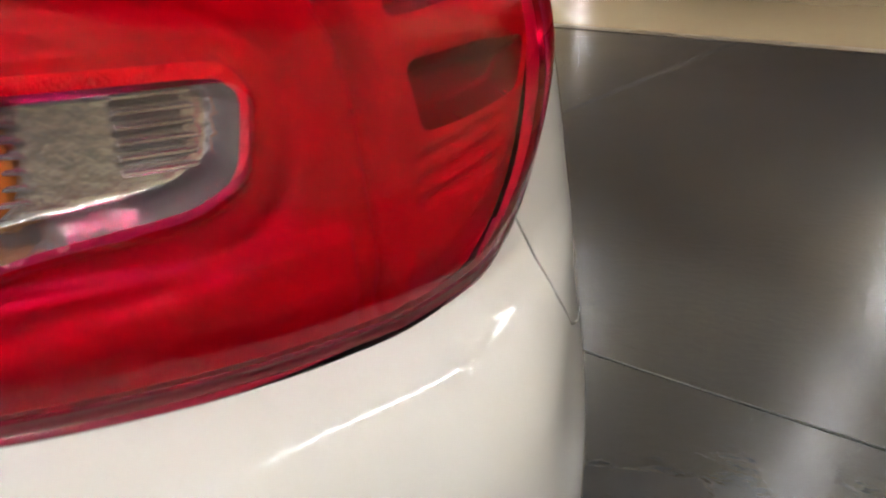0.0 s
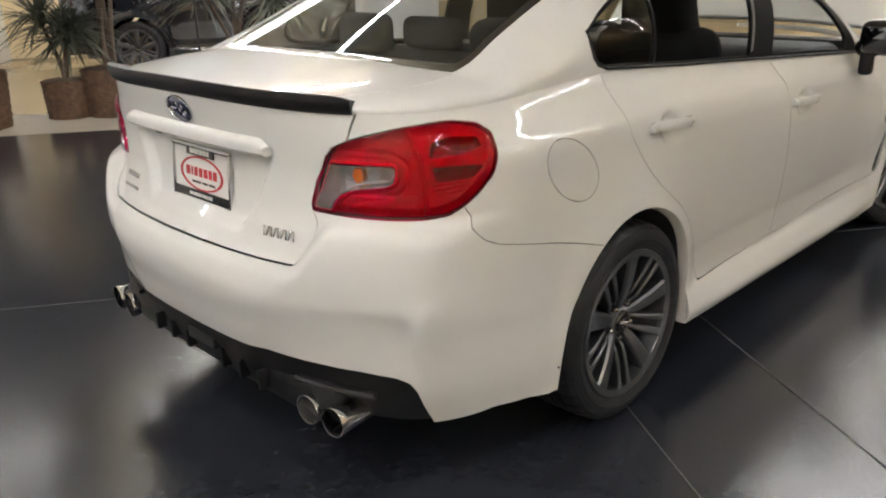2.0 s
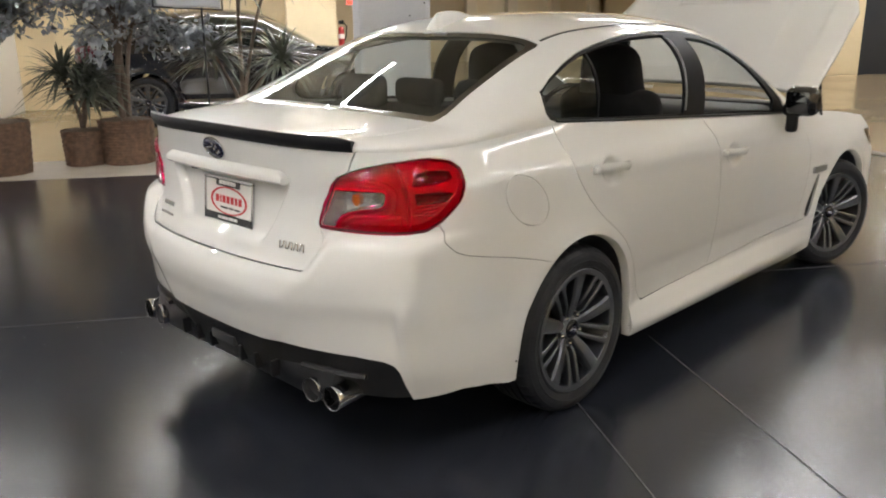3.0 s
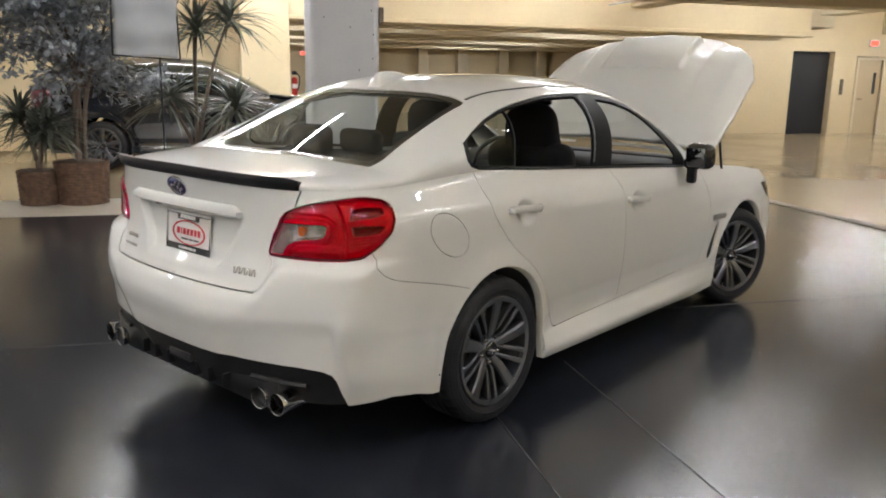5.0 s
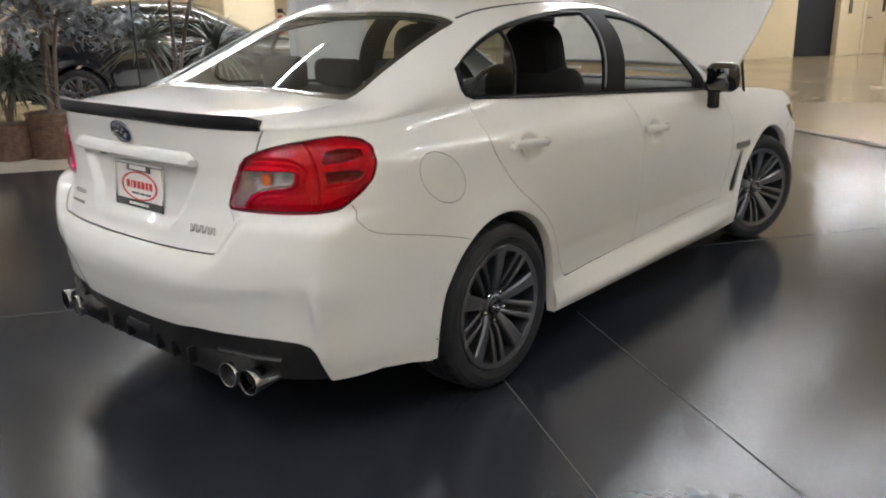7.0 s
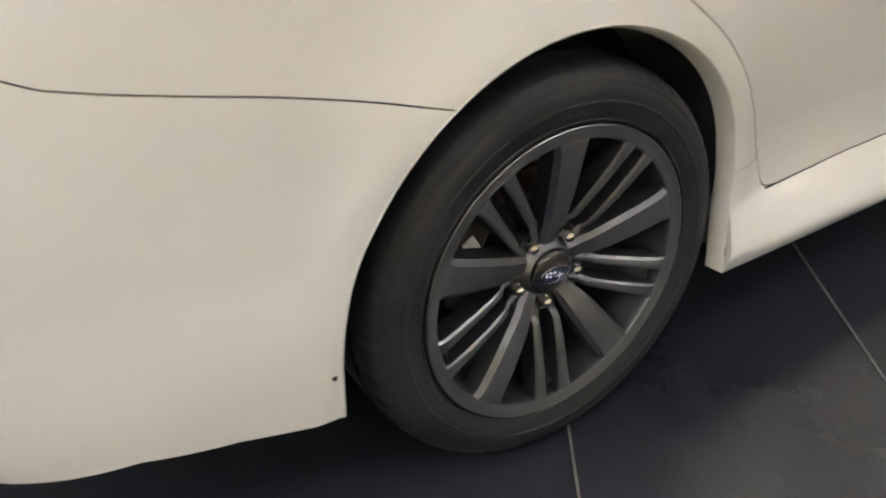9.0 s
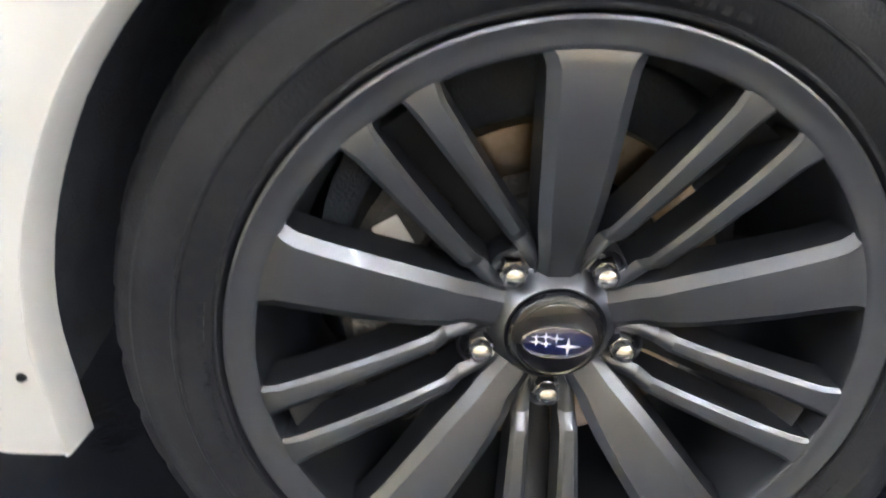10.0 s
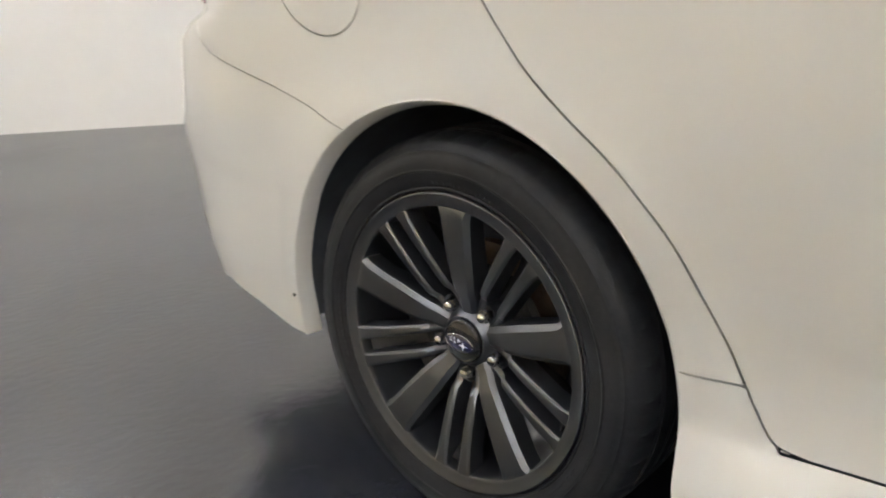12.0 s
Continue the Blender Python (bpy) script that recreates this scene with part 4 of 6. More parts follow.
out_n = np.cross(skin(bflat[:, 0] + 0.004, bflat[:, 1]) - skin(bflat[:, 0] - 0.004, bflat[:, 1]), skin(bflat[:, 0], bflat[:, 1] + 0.004) - skin(bflat[:, 0], bflat[:, 1] - 0.004))
buck_p = buck_p - out_n / np.linalg.norm(out_n, axis=1, keepdims=True) * deep[:, None]
for s in (1, -1):
    lamp = panel("tail_lamp", lens_p, lcut["lens"], M_REDLENS, car, "red tail lamp with a clear reversing window", sides=(s,), depth=0.0005, lift=0.003)
    panel("lamp_edge", lens_p, lcut["edge"], M_REDDARK, lamp, "dark crimson lamp edge", sides=(s,), depth=0.004, lift=0.001)
    panel("clear_window", lens_p, lcut["clear"], M_CLEARLENS, lamp, "clear ribbed reversing lens", sides=(s,), depth=0.0005, lift=0.003)
    panel("lamp_bucket", buck_p, bcut["all"], M_REDPLASTIC, lamp, sides=(s,), depth=0.0004)
    panel("window_border", buck_p, bcut["rim"], M_REDBRIGHT, lamp, "bright red border of the clear window", sides=(s,), depth=0.0004)
    panel("reversing_reflector", buck_p, bcut["clear"], M_REFLECT, lamp, "silvered reflector", sides=(s,), depth=0.0004)
    panel("lamp_slot", buck_p, bcut["slot"], M_REDDARK, lamp, sides=(s,), depth=0.0004)
    panel("lamp_slot", buck_p, bcut["slot2"], M_REDDARK, lamp, sides=(s,), depth=0.0004)
    # steps of the reflector beside and over the amber bulb
    for x0, x1, rows in ((0.600, 0.642, 7), (0.668, 0.698, 6)):
        for k in range(rows):
            p, n, t = on_tail((x0 + x1) / 2, 0.9325 - 0.0058 * k, -0.014)
            bm = bmesh.new()
            box(bm, (0, 0, 0), (x1 - x0, 0.0026, 0.006), bevel=0.0008, segs=1)
            bmesh.ops.transform(bm, matrix=frame_at(p, n, t), verts=bm.verts)
            if s < 0:
                bmesh.ops.scale(bm, vec=(-1, 1, 1), verts=bm.verts)
            part("reflector_step", bm, M_REFLECT, lamp, sharp=30)
    for k in range(9):
        x0 = 0.524 + 0.0062 * k
        z1 = 0.930 if x0 > 0.552 else 0.830 + (x0 - 0.512) * 2.3
        z0 = 0.828 if x0 < 0.565 else 0.845 + (x0 - 0.565) * 1.1
        p, n, t = on_tail(x0, (z0 + z1) / 2, -0.012)
        bm = bmesh.new()
        box(bm, (0, 0, 0), (0.0030, z1 - z0, 0.004), bevel=0.0009, segs=1)
        bmesh.ops.transform(bm, matrix=frame_at(p, n, t), verts=bm.verts)
        if s < 0:
            bmesh.ops.scale(bm, vec=(-1, 1, 1), verts=bm.verts)
        part("reflector_step", bm, M_REFLECT, lamp, sharp=30)
    p, n, t = on_tail(0.622, 0.909, -0.016)
    bm = bmesh.new()
    bmesh.ops.create_uvsphere(bm, u_segments=16, v_segments=10, radius=0.014, matrix=frame_at(p, n, t) @ Matrix.Diagonal((1.15, 1.45, 0.55, 1)))
    if s < 0:
        bmesh.ops.scale(bm, vec=(-1, 1, 1), verts=bm.verts)
    part("amber_bulb", bm, M_AMBER, lamp, "amber indicator bulb", sharp=60)

# boot lip spoiler along the rear edge of the deck
bm = bmesh.new()
path = []
for k in range(61):
    x = -0.612 + 1.224 * k / 60
    a0, _ = tail_pt(abs(x), 1.055)
    q = skin(a0, 1.055)
    sgn = 1 if x >= 0 else -1
    du = skin(a0 + 0.004, 1.055) - skin(max(a0 - 0.004, 0), 1.055)
    t = Vector((du[0], du[1] * sgn, 0)).normalized()
    out = Vector((t.y, -t.x, 0))
    z0 = float(RIDGE(-0.80)) - 0.010 - 0.012 * (x / 0.6) ** 2
    path.append((Vector((x, q[1], z0)), out, Vector((0, 0, 1))))


def lip(u):
    e = min(1.0, min(u, 1 - u) / 0.035) ** 0.5
    return [(-0.070, -0.006), (-0.045, 0.004 + 0.004 * e), (-0.012, 0.012 + 0.008 * e), (0.010, 0.016 + 0.010 * e), (0.017, 0.016 + 0.009 * e), (0.019, 0.012), (0.013, -0.012), (0.004, -0.020), (-0.03, -0.016)]


sweep(bm, path, lip)
part("boot_spoiler", bm, M_BLACK, car, "black plastic boot lip spoiler", sharp=35)

p, n, t = on_side(-0.372, 0.318, 0.0, 1)
bm = bmesh.new()
bmesh.ops.create_cone(bm, cap_ends=True, segments=14, radius1=0.0045, radius2=0.003, depth=0.004, matrix=frame_at(p, n, t))
part("bumper_clip", bm, M_BLACK, bumper, "small black push clip", sharp=40)

# garnish bar over the number plate
bm = bmesh.new()
path = []
for k in range(41):
    x = -0.372 + 0.744 * k / 40
    p, n, t = on_tail(x, 0.955, 0.0)
    y0 = -(float(TAIL(0.99)) + Y_R) * (1 - (abs(x) / 0.85) ** 3) ** (1 / 3) + Y_R
    path.append((Vector((x, y0, 0.957)), Vector((0, -1, 0)), Vector((0, 0, 1))))
sweep(bm, path, lambda u: [(-0.03, -0.020), (0.006, -0.022), (0.016, -0.014), (0.017, 0.0), (0.012, 0.014 * min(1, min(u, 1 - u) / 0.02)), (0.002, 0.022 * min(1, min(u, 1 - u) / 0.03)), (-0.03, 0.024 * min(1, min(u, 1 - u) / 0.03))])
part("boot_garnish", bm, M_PAINT, trunk, sharp=40)
boxed("boot_catch", (-0.19, -0.905, 0.932), (0.035, 0.02, 0.014), M_BLACK, trunk, "black boot release button", bevel=0.003)


def bars(parent, mat, place, widths, h, gap, depth, lean=0.0):
    """Plain raised bars in a row, in the pose place. lean: how far every other bar slants one way and the rest the other."""
    x = -(sum(widths) + gap * (len(widths) - 1)) / 2
    for k, w in enumerate(widths):
        bm = bmesh.new()
        box(bm, (0, 0, depth / 2), (w, h, depth), bevel=min(w, h, depth) * 0.3, segs=1)
        slant = lean * (1 if k % 2 else -1)
        for v in bm.verts:
            v.co.x += x + w / 2 + v.co.y * slant
        bmesh.ops.transform(bm, matrix=place, verts=bm.verts)
        part("badge_bar", bm, mat, parent, sharp=40)
        x += w + gap


def oval(name, rx, rz, depth, place, mat, parent, label="", ring=None, segs=48):
    bm = bmesh.new()
    prof = [(1.0, 0.0), (1.0, depth * 0.6), (0.94, depth), (0.0, depth * 1.15)] if ring is None else [(1.0, 0.0), (1.0, depth * 0.8), (0.97, depth), (ring + 0.02, depth), (ring, depth * 0.8), (ring, 0.0)]
    rows = []
    for f, h in prof:
        rows.append([bm.verts.new((rx * f * math.cos(2 * math.pi * k / segs), rz * f * math.sin(2 * math.pi * k / segs), h)) for k in range(segs)] if f > 0 else [bm.verts.new((0, 0, h))])
    for p, q in zip(rows, rows[1:]):
        for k in range(segs):
            j = (k + 1) % segs
            bm.faces.new((p[k], p[j], q[j], q[k]) if len(q) > 1 else (p[k], p[j], q[0]))
    bmesh.ops.transform(bm, matrix=place, verts=bm.verts)
    return part(name, bm, mat, parent, label, sharp=45)


def star(r, h, thin=0.22):
    """A four-pointed plain star lying in x and y."""
    bm = bmesh.new()
    top = bm.verts.new((0, 0, h))
    ring = [bm.verts.new(((r if k % 2 == 0 else r * thin) * math.cos(math.pi * k / 4) * (1.0 if k % 4 else 1.25), (r if k % 2 == 0 else r * thin) * math.sin(math.pi * k / 4), 0)) for k in range(8)]
    for k in range(8):
        bm.faces.new((ring[k], ring[(k + 1) % 8], top))
    return bm


def emblem(parent, place, rx, rz, mirrored=False):
    """A blue oval with a bright ring and plain star shapes."""
    face = oval("emblem_face", rx * 0.95, rz * 0.95, rz * 0.10, place, M_BLUE, parent, "blue oval emblem")
    oval("emblem_ring", rx, rz, rz * 0.16, place, M_CHROME, face, "chrome ring", ring=0.91)
    spots = [(-0.38, 0.05, 0.34), (0.10, -0.10, 0.17), (0.34, 0.22, 0.15), (0.30, -0.38, 0.15), (0.52, -0.20, 0.15), (0.02, 0.38, 0.15)]
    for x, y, r in spots:
        bm = star(rz * r * 1.3, rz * 0.10)
        bmesh.ops.transform(bm, matrix=place @ Matrix.Translation((x * rx * (-1 if mirrored else 1), y * rz, rz * 0.12)), verts=bm.verts)
        part("emblem_star", bm, M_CHROME, face)


p, n, t = on_tail(0.0, 1.022, 0.002)
emblem(trunk, frame_at(p, n, t), 0.064, 0.040)
p, n, t = on_tail(0.405, 0.742, 0.001)
bars(trunk, M_CHROME, frame_at(p, n, t), (0.006,) * 9, 0.026, 0.0075, 0.005, 0.22)
p, n, t = on_tail(-0.41, 0.765, 0.001)
bars(trunk, M_CHROME, frame_at(p, n, t), (0.008,) * 8, 0.016, 0.005, 0.003)
p, n, t = on_tail(-0.41, 0.728, 0.001)
bars(trunk, M_CHROME, frame_at(p, n, t), (0.012,) * 8, 0.010, 0.004, 0.003)

# dealer plate in its frame
p, n, t = on_tail(0.0, 0.826, 0.003)
place = frame_at(p, n, t)
bm = bmesh.new()
box(bm, (0, 0, 0.003), (0.300, 0.150, 0.004), bevel=0.0015, segs=1)
bmesh.ops.transform(bm, matrix=place, verts=bm.verts)
plate = part("number_plate", bm, M_PLATE, car, "white dealer plate with a red oval in a chrome frame", sharp=40)
for c, d, mt in (((0, 0.077, 0.006), (0.318, 0.014, 0.010), M_CHROME), ((0, -0.079, 0.006), (0.318, 0.010, 0.010), M_CHROME), ((-0.154, 0, 0.006), (0.010, 0.160, 0.010), M_CHROME), ((0.154, 0, 0.006), (0.010, 0.160, 0.010), M_CHROME)):
    bm = bmesh.new()
    box(bm, c, d, bevel=0.003)
    bmesh.ops.transform(bm, matrix=place, verts=bm.verts)
    part("plate_frame_bar", bm, mt, plate, "chrome plate frame", sharp=40)
for c, d in (((0, 0.064, 0.0075), (0.150, 0.026, 0.005)), ((0, -0.062, 0.0075), (0.296, 0.026, 0.005))):
    bm = bmesh.new()
    box(bm, c, d, bevel=0.001, segs=1)
    bmesh.ops.transform(bm, matrix=place, verts=bm.verts)
    part("plate_band", bm, M_GLOSSBLACK, plate, "black lettered band", sharp=40)
oval("plate_oval", 0.118, 0.050, 0.0016, place @ Matrix.Translation((0, 0, 0.0056)), M_PLATERED, plate, "red oval ring", ring=0.90)
bars(plate, M_PLATERED, place @ Matrix.Translation((0, 0.004, 0.0056)), (0.022, 0.009, 0.019, 0.020, 0.020, 0.017, 0.020), 0.026, 0.007, 0.0012)
bars(plate, M_LAMPGREY, place @ Matrix.Translation((0.01, -0.026, 0.0056)), (0.05, 0.03, 0.035), 0.007, 0.006, 0.0008)
bars(plate, M_PLATE, place @ Matrix.Translation((0, -0.062, 0.0102)), (0.02, 0.045, 0.03, 0.022), 0.010, 0.003, 0.0008)
bars(plate, M_PLATE, place @ Matrix.Translation((0, 0.064, 0.0102)), (0.018, 0.009, 0.016, 0.016, 0.016, 0.015), 0.014, 0.003, 0.0008)

# diffuser blades and exhaust tips
for x in (-0.30, -0.20, -0.10, 0.10, 0.20, 0.30):
    bm = bmesh.new()
    box(bm, (x, -0.875, 0.298), (0.014, 0.17, 0.06), bevel=0.004)
    part("diffuser_blade", bm, M_BLACK, diffuser, sharp=40)
boxed("fog_reflector", (0.0, -0.955, 0.335), (0.15, 0.02, 0.035), M_LAMPGREY, diffuser, "small grey reflector block", bevel=0.005)
boxed("lower_apron", (0, -0.80, 0.30), (1.20, 0.26, 0.15), M_BLACK, diffuser, bevel=0.05)
for s in (1, -1):
    for x, y in ((0.512, -0.950), (0.612, -0.945)):
        bm = lathe([(-0.16, 0.036), (-0.02, 0.040), (0.0, 0.0425), (0.003, 0.041), (0.002, 0.0375), (-0.02, 0.036), (-0.14, 0.034)], 40)
        m = Matrix.Translation((s * x, y, 0.288)) @ pose(0, 0, 0, 0, 0, -90) @ pose(0, 0, 0, 0, 0, 4 * s)
        bmesh.ops.transform(bm, matrix=m, verts=bm.verts)
        pipe = part("exhaust_tip", bm, M_CHROME, car, "polished double exhaust tip", sharp=50)
        bm = lathe([(-0.06, 0.0372), (-0.10, 0.030), (-0.14, 0.0)], 32)
        bmesh.ops.transform(bm, matrix=m, verts=bm.verts)
        part("pipe_bore", bm, M_DARKCHROME, pipe, "sooty pipe bore", sharp=60)

for s in (1, -1):
    bm = bmesh.new()
    path = []
    for k in range(15):
        x = 0.445 + 0.235 * k / 14
        q, n, t = on_tail(x, 0.352, -0.006)
        path.append((Vector((q.x * s, q.y, q.z)), Vector((n.x * s, n.y, 0)).normalized(), Vector((0, 0, 1))))
    sweep(bm, path, [(-0.02, -0.008), (0.010, -0.010), (0.014, -0.002), (0.008, 0.006), (-0.02, 0.008)])
    part("exhaust_lip", bm, M_BLACK, diffuser, "black raised lip over the exhaust tips", sharp=40)

# shark fin aerial
bm = bmesh.new()
rows = []
for k in range(13):
    u = k / 12
    y = 0.13 + 0.25 * u
    h = 0.064 * (1 - u ** 1.5) * min(1, u / 0.10 + 0.55) + 0.002
    w = 0.042 * (1 - 0.55 * u) * (1 if u < 0.97 else 0.6)
    z = float(RIDGE(y)) - 0.004
    rows.append([bm.verts.new(c) for c in ((-w, y, z), (-w * 0.75, y, z + h * 0.35), (-w * 0.30, y + 0.012 * (1 - u), z + h * 0.92), (0, y + 0.014 * (1 - u), z + h), (w * 0.30, y + 0.012 * (1 - u), z + h * 0.92), (w * 0.75, y, z + h * 0.35), (w, y, z))])
for p, q in zip(rows, rows[1:]):
    for k in range(6):
        bm.faces.new((p[k], p[k + 1], q[k + 1], q[k]))
bm.faces.new(rows[0])
part("aerial_fin", bm, M_PAINT, roof_ob, "white shark fin aerial", sharp=50)

# black drip mouldings along the roof
for s in (1, -1):
    bm = bmesh.new()
    path = []
    for k in range(50):
        y = 0.16 + 1.22 * k / 49
        x = 0.545 - 0.02 * ease(y, 0.3, 1.0) + 0.04 * ease(y, 1.0, 1.4)
        q = roof(*top_x(y, float(x)))
        path.append((Vector((q[0] * s, q[1], q[2] + 0.0005)), Vector((1, 0, 0)), Vector((0, 0, 1))))
    sweep(bm, path, [(-0.009, -0.004), (-0.008, 0.0015), (0.008, -0.0005), (0.009, -0.006)])
    part("roof_moulding", bm, M_BLACK, roof_ob, "black roof drip moulding", sharp=40)

# door handles, side mirrors, fender badge, belt mouldings
for s in (1, -1):
    for key, y0, y1, z in (("r", 0.095, 0.335, 0.898), ("f", 1.107, 1.338, 0.842)):
        bm = bmesh.new()
        path = []
        for k in range(17):
            u = k / 16
            p, n, t = on_side(y0 + (y1 - y0) * u, z + 0.012 - 0.018 * u, 0.0, s)
            path.append((p, n, Vector((0, 0, 1))))

        def grip(u):
            o = 0.030 * min(1, math.sin(math.pi * min(max(u, 0.02), 0.98)) ** 0.35)
            h = 0.016 * min(1, min(u, 1 - u) / 0.06 + 0.35)
            return [(o - 0.016, -h * 0.8), (o - 0.004, -h), (o, -h * 0.5), (o, h * 0.5), (o - 0.004, h), (o - 0.016, h * 0.8)]

        sweep(bm, path, grip)
        part("door_handle", bm, M_PAINT, DOORS[key, s], "white bar door handle", sharp=50)
        for yy0 in (y0 + 0.012, y1 - 0.012):
            p, n, t = on_side(yy0, z + 0.004, 0.008, s)
            bm = bmesh.new()
            box(bm, (0, 0, 0), (0.026, 0.022, 0.026), bevel=0.005)
            bmesh.ops.transform(bm, matrix=frame_at(p, n, t), verts=bm.verts)
            part("handle_foot", bm, M_PAINT, DOORS[key, s], sharp=40)
    # mirror
    mm = Matrix.Translation((s * 0.922, 1.83, 1.037)) @ pose(0, 0, 0, 4, 0, -8 * s)
    bm = bmesh.new()
    box(bm, (0, 0, 0), (0.168, 0.115, 0.150), mm, bevel=0.046, segs=5)
    for v in bm.verts:
        c = mm.inverted() @ v.co
        if c.y > 0:
            c.x *= 1 - 2.2 * c.y
            c.z *= 1 - 3.0 * c.y
        v.co = mm @ c
    mirror = part("door_mirror", bm, M_GLOSSBLACK, car, "black folding door mirror", sharp=50)
    bm = bmesh.new()
    box(bm, (0, 0, 0), (0.122, 0.004, 0.092), mm @ pose(0, -0.056, 0.006, 7, 0, 0), bevel=0.0015, segs=1)
    part("mirror_glass", bm, M_MIRROR, mirror, "mirror glass", sharp=60)
    bm = bmesh.new()
    rod(bm, (s * 0.83, 1.87, 0.985), (s * 0.90, 1.84, 1.0), 0.035, 0.045)
    box(bm, (s * 0.870, 1.842, 0.942), (0.056, 0.05, 0.135), bevel=0.016)
    part("mirror_foot", bm, M_BLACK, mirror, sharp=40)
    p, n, t = on_side(2.27, 0.632, 0.002, s)
    bm = bmesh.new()
    box(bm, (0, 0, 0.004), (0.17, 0.034, 0.010), bevel=0.004)
    bmesh.ops.transform(bm, matrix=frame_at(p, n, t), verts=bm.verts)
    part("fender_badge", bm, M_BADGE, car, "brushed metal fender badge", sharp=40)
    # bright belt moulding under the side windows
    bm = bmesh.new()
    path = []
    for k in range(60):
        y = 0.0 + 1.92 * k / 59
        q = roof(*top_z(y, float(np.interp(y, [0, 0.42, 0.90, 1.5, 1.93], [1.090, 1.060, 1.032, 0.996, 0.968]))))
        path.append((Vector((q[0] * s, q[1], q[2])), Vector((s, 0, 0)), Vector((0, 0, 1))))
    sweep(bm, path, [(-0.004, -0.010), (0.004, -0.010), (0.005, -0.004), (0.0, 0.000), (-0.004, 0.0)])
    part("belt_moulding", bm, M_BLACK, car, "black window sill moulding", sharp=40)
    bm = bmesh.new()
    path = []
    for k in range(20):
        u = k / 19
        q = roof(*top_z(0.893 + 0.035 * u, 1.055 + 0.295 * u))
        path.append((Vector((q[0] * s, q[1], q[2])), Vector((0, 1, 0)), Vector((s, 0, 0.3)).normalized()))
    sweep(bm, path, [(-0.0022, -0.002), (-0.0022, 0.004), (0.0022, 0.004), (0.0022, -0.002)])
    part("pillar_strip", bm, M_BADGE, car, "thin bright strip on the rear door frame", sharp=40)
# ---- cabin, underbody, wheel housings ----
for s in (1, -1):
    for key, tri in (("r", cut["rdoor"]), ("f", cut["fdoor"])):
        panel("door_card", hull, tri, M_TRIM, DOORS[key, s], "grey inner door trim", sides=(s,), lift=-0.06, depth=-0.04)
lined = cut2["rest"][(top[cut2["rest"]].mean(1)[:, 1] > 0.0) & (top[cut2["rest"]].mean(1)[:, 2] > 1.38)]
panel("headliner", top, lined, M_HEADLINER, roof_ob, "light grey headliner", sides=BOTH, lift=-0.035, depth=0.002)
boxed("cabin_floor", (0, 0.95, 0.30), (1.42, 2.5, 0.06), M_LINER, car, "black carpet", bevel=0.01)
boxed("parcel_shelf", (0, -0.12, 1.035), (1.30, 0.62, 0.04), M_TRIM, car, "black parcel shelf", bevel=0.015)
boxed("boot_floor", (0, -0.50, 0.42), (1.06, 0.80, 0.05), M_LINER, car, bevel=0.01)
boxed("bulkhead", (0, 2.06, 0.62), (1.44, 0.05, 0.66), M_LINER, car)
boxed("underbody", (0, 1.32, 0.245), (1.16, 3.95, 0.07), M_LINER, car, "black underbody tray", bevel=0.02)
boxed("sill_beam", (0.70, 1.32, 0.27), (0.22, 1.86, 0.13), M_LINER, car, bevel=0.01)
boxed("sill_beam", (-0.70, 1.32, 0.27), (0.22, 1.86, 0.13), M_LINER, car, bevel=0.01)


def cushion(bm, c, d, m=None, r=0.05):
    box(bm, c, d, m, bevel=r, segs=4)


def car_seat(x, y):
    seat = new("seat")
    seat.parent = car
    tagged(seat, "black cloth front seat")
    bm = bmesh.new()
    cushion(bm, (x, y + 0.05, 0.56), (0.50, 0.52, 0.17))
    part("seat_cushion", bm, M_SEAT, seat, sharp=50)
    bm = bmesh.new()
    cushion(bm, (0, 0, 0), (0.53, 0.17, 0.57), Matrix.Translation((x, y - 0.12, 0.845)) @ pose(0, 0, 0, 10, 0, 0), 0.08)
    part("backrest", bm, M_SEAT, seat, sharp=50)
    # tall hooded head restraint that grows out of the backrest
    bm = bmesh.new()
    rim = [(0.195, -0.19), (0.172, -0.10), (0.152, -0.01), (0.146, 0.05)] + [(0.143 * math.cos(a) ** 0.8, 0.06 + 0.115 * math.sin(a) ** 0.8) for a in np.linspace(0.15, math.pi / 2, 8)]
    rim = rim + [(-u, v) for u, v in rim[-2::-1]]
    layers = []
    for dy, f in ((-0.075, 0.72), (-0.066, 0.88), (-0.045, 0.97), (0.0, 1.0), (0.04, 0.97), (0.060, 0.88), (0.068, 0.72)):
        layers.append([bm.verts.new((u * f, dy, v * f)) for u, v in rim])
    n = len(rim)
    for p, q in zip(layers, layers[1:]):
        for k in range(n):
            bm.faces.new((p[k], p[(k + 1) % n], q[(k + 1) % n], q[k]))
    bm.faces.new(layers[0][::-1])
    bm.faces.new(layers[-1])
    bmesh.ops.recalc_face_normals(bm, faces=bm.faces)
    bmesh.ops.transform(bm, matrix=Matrix.Translation((x, y - 0.145, 1.155)) @ pose(0, 0, 0, 8, 0, 0), verts=bm.verts)
    part("headrest", bm, M_SEAT, seat, sharp=50)
    return seat


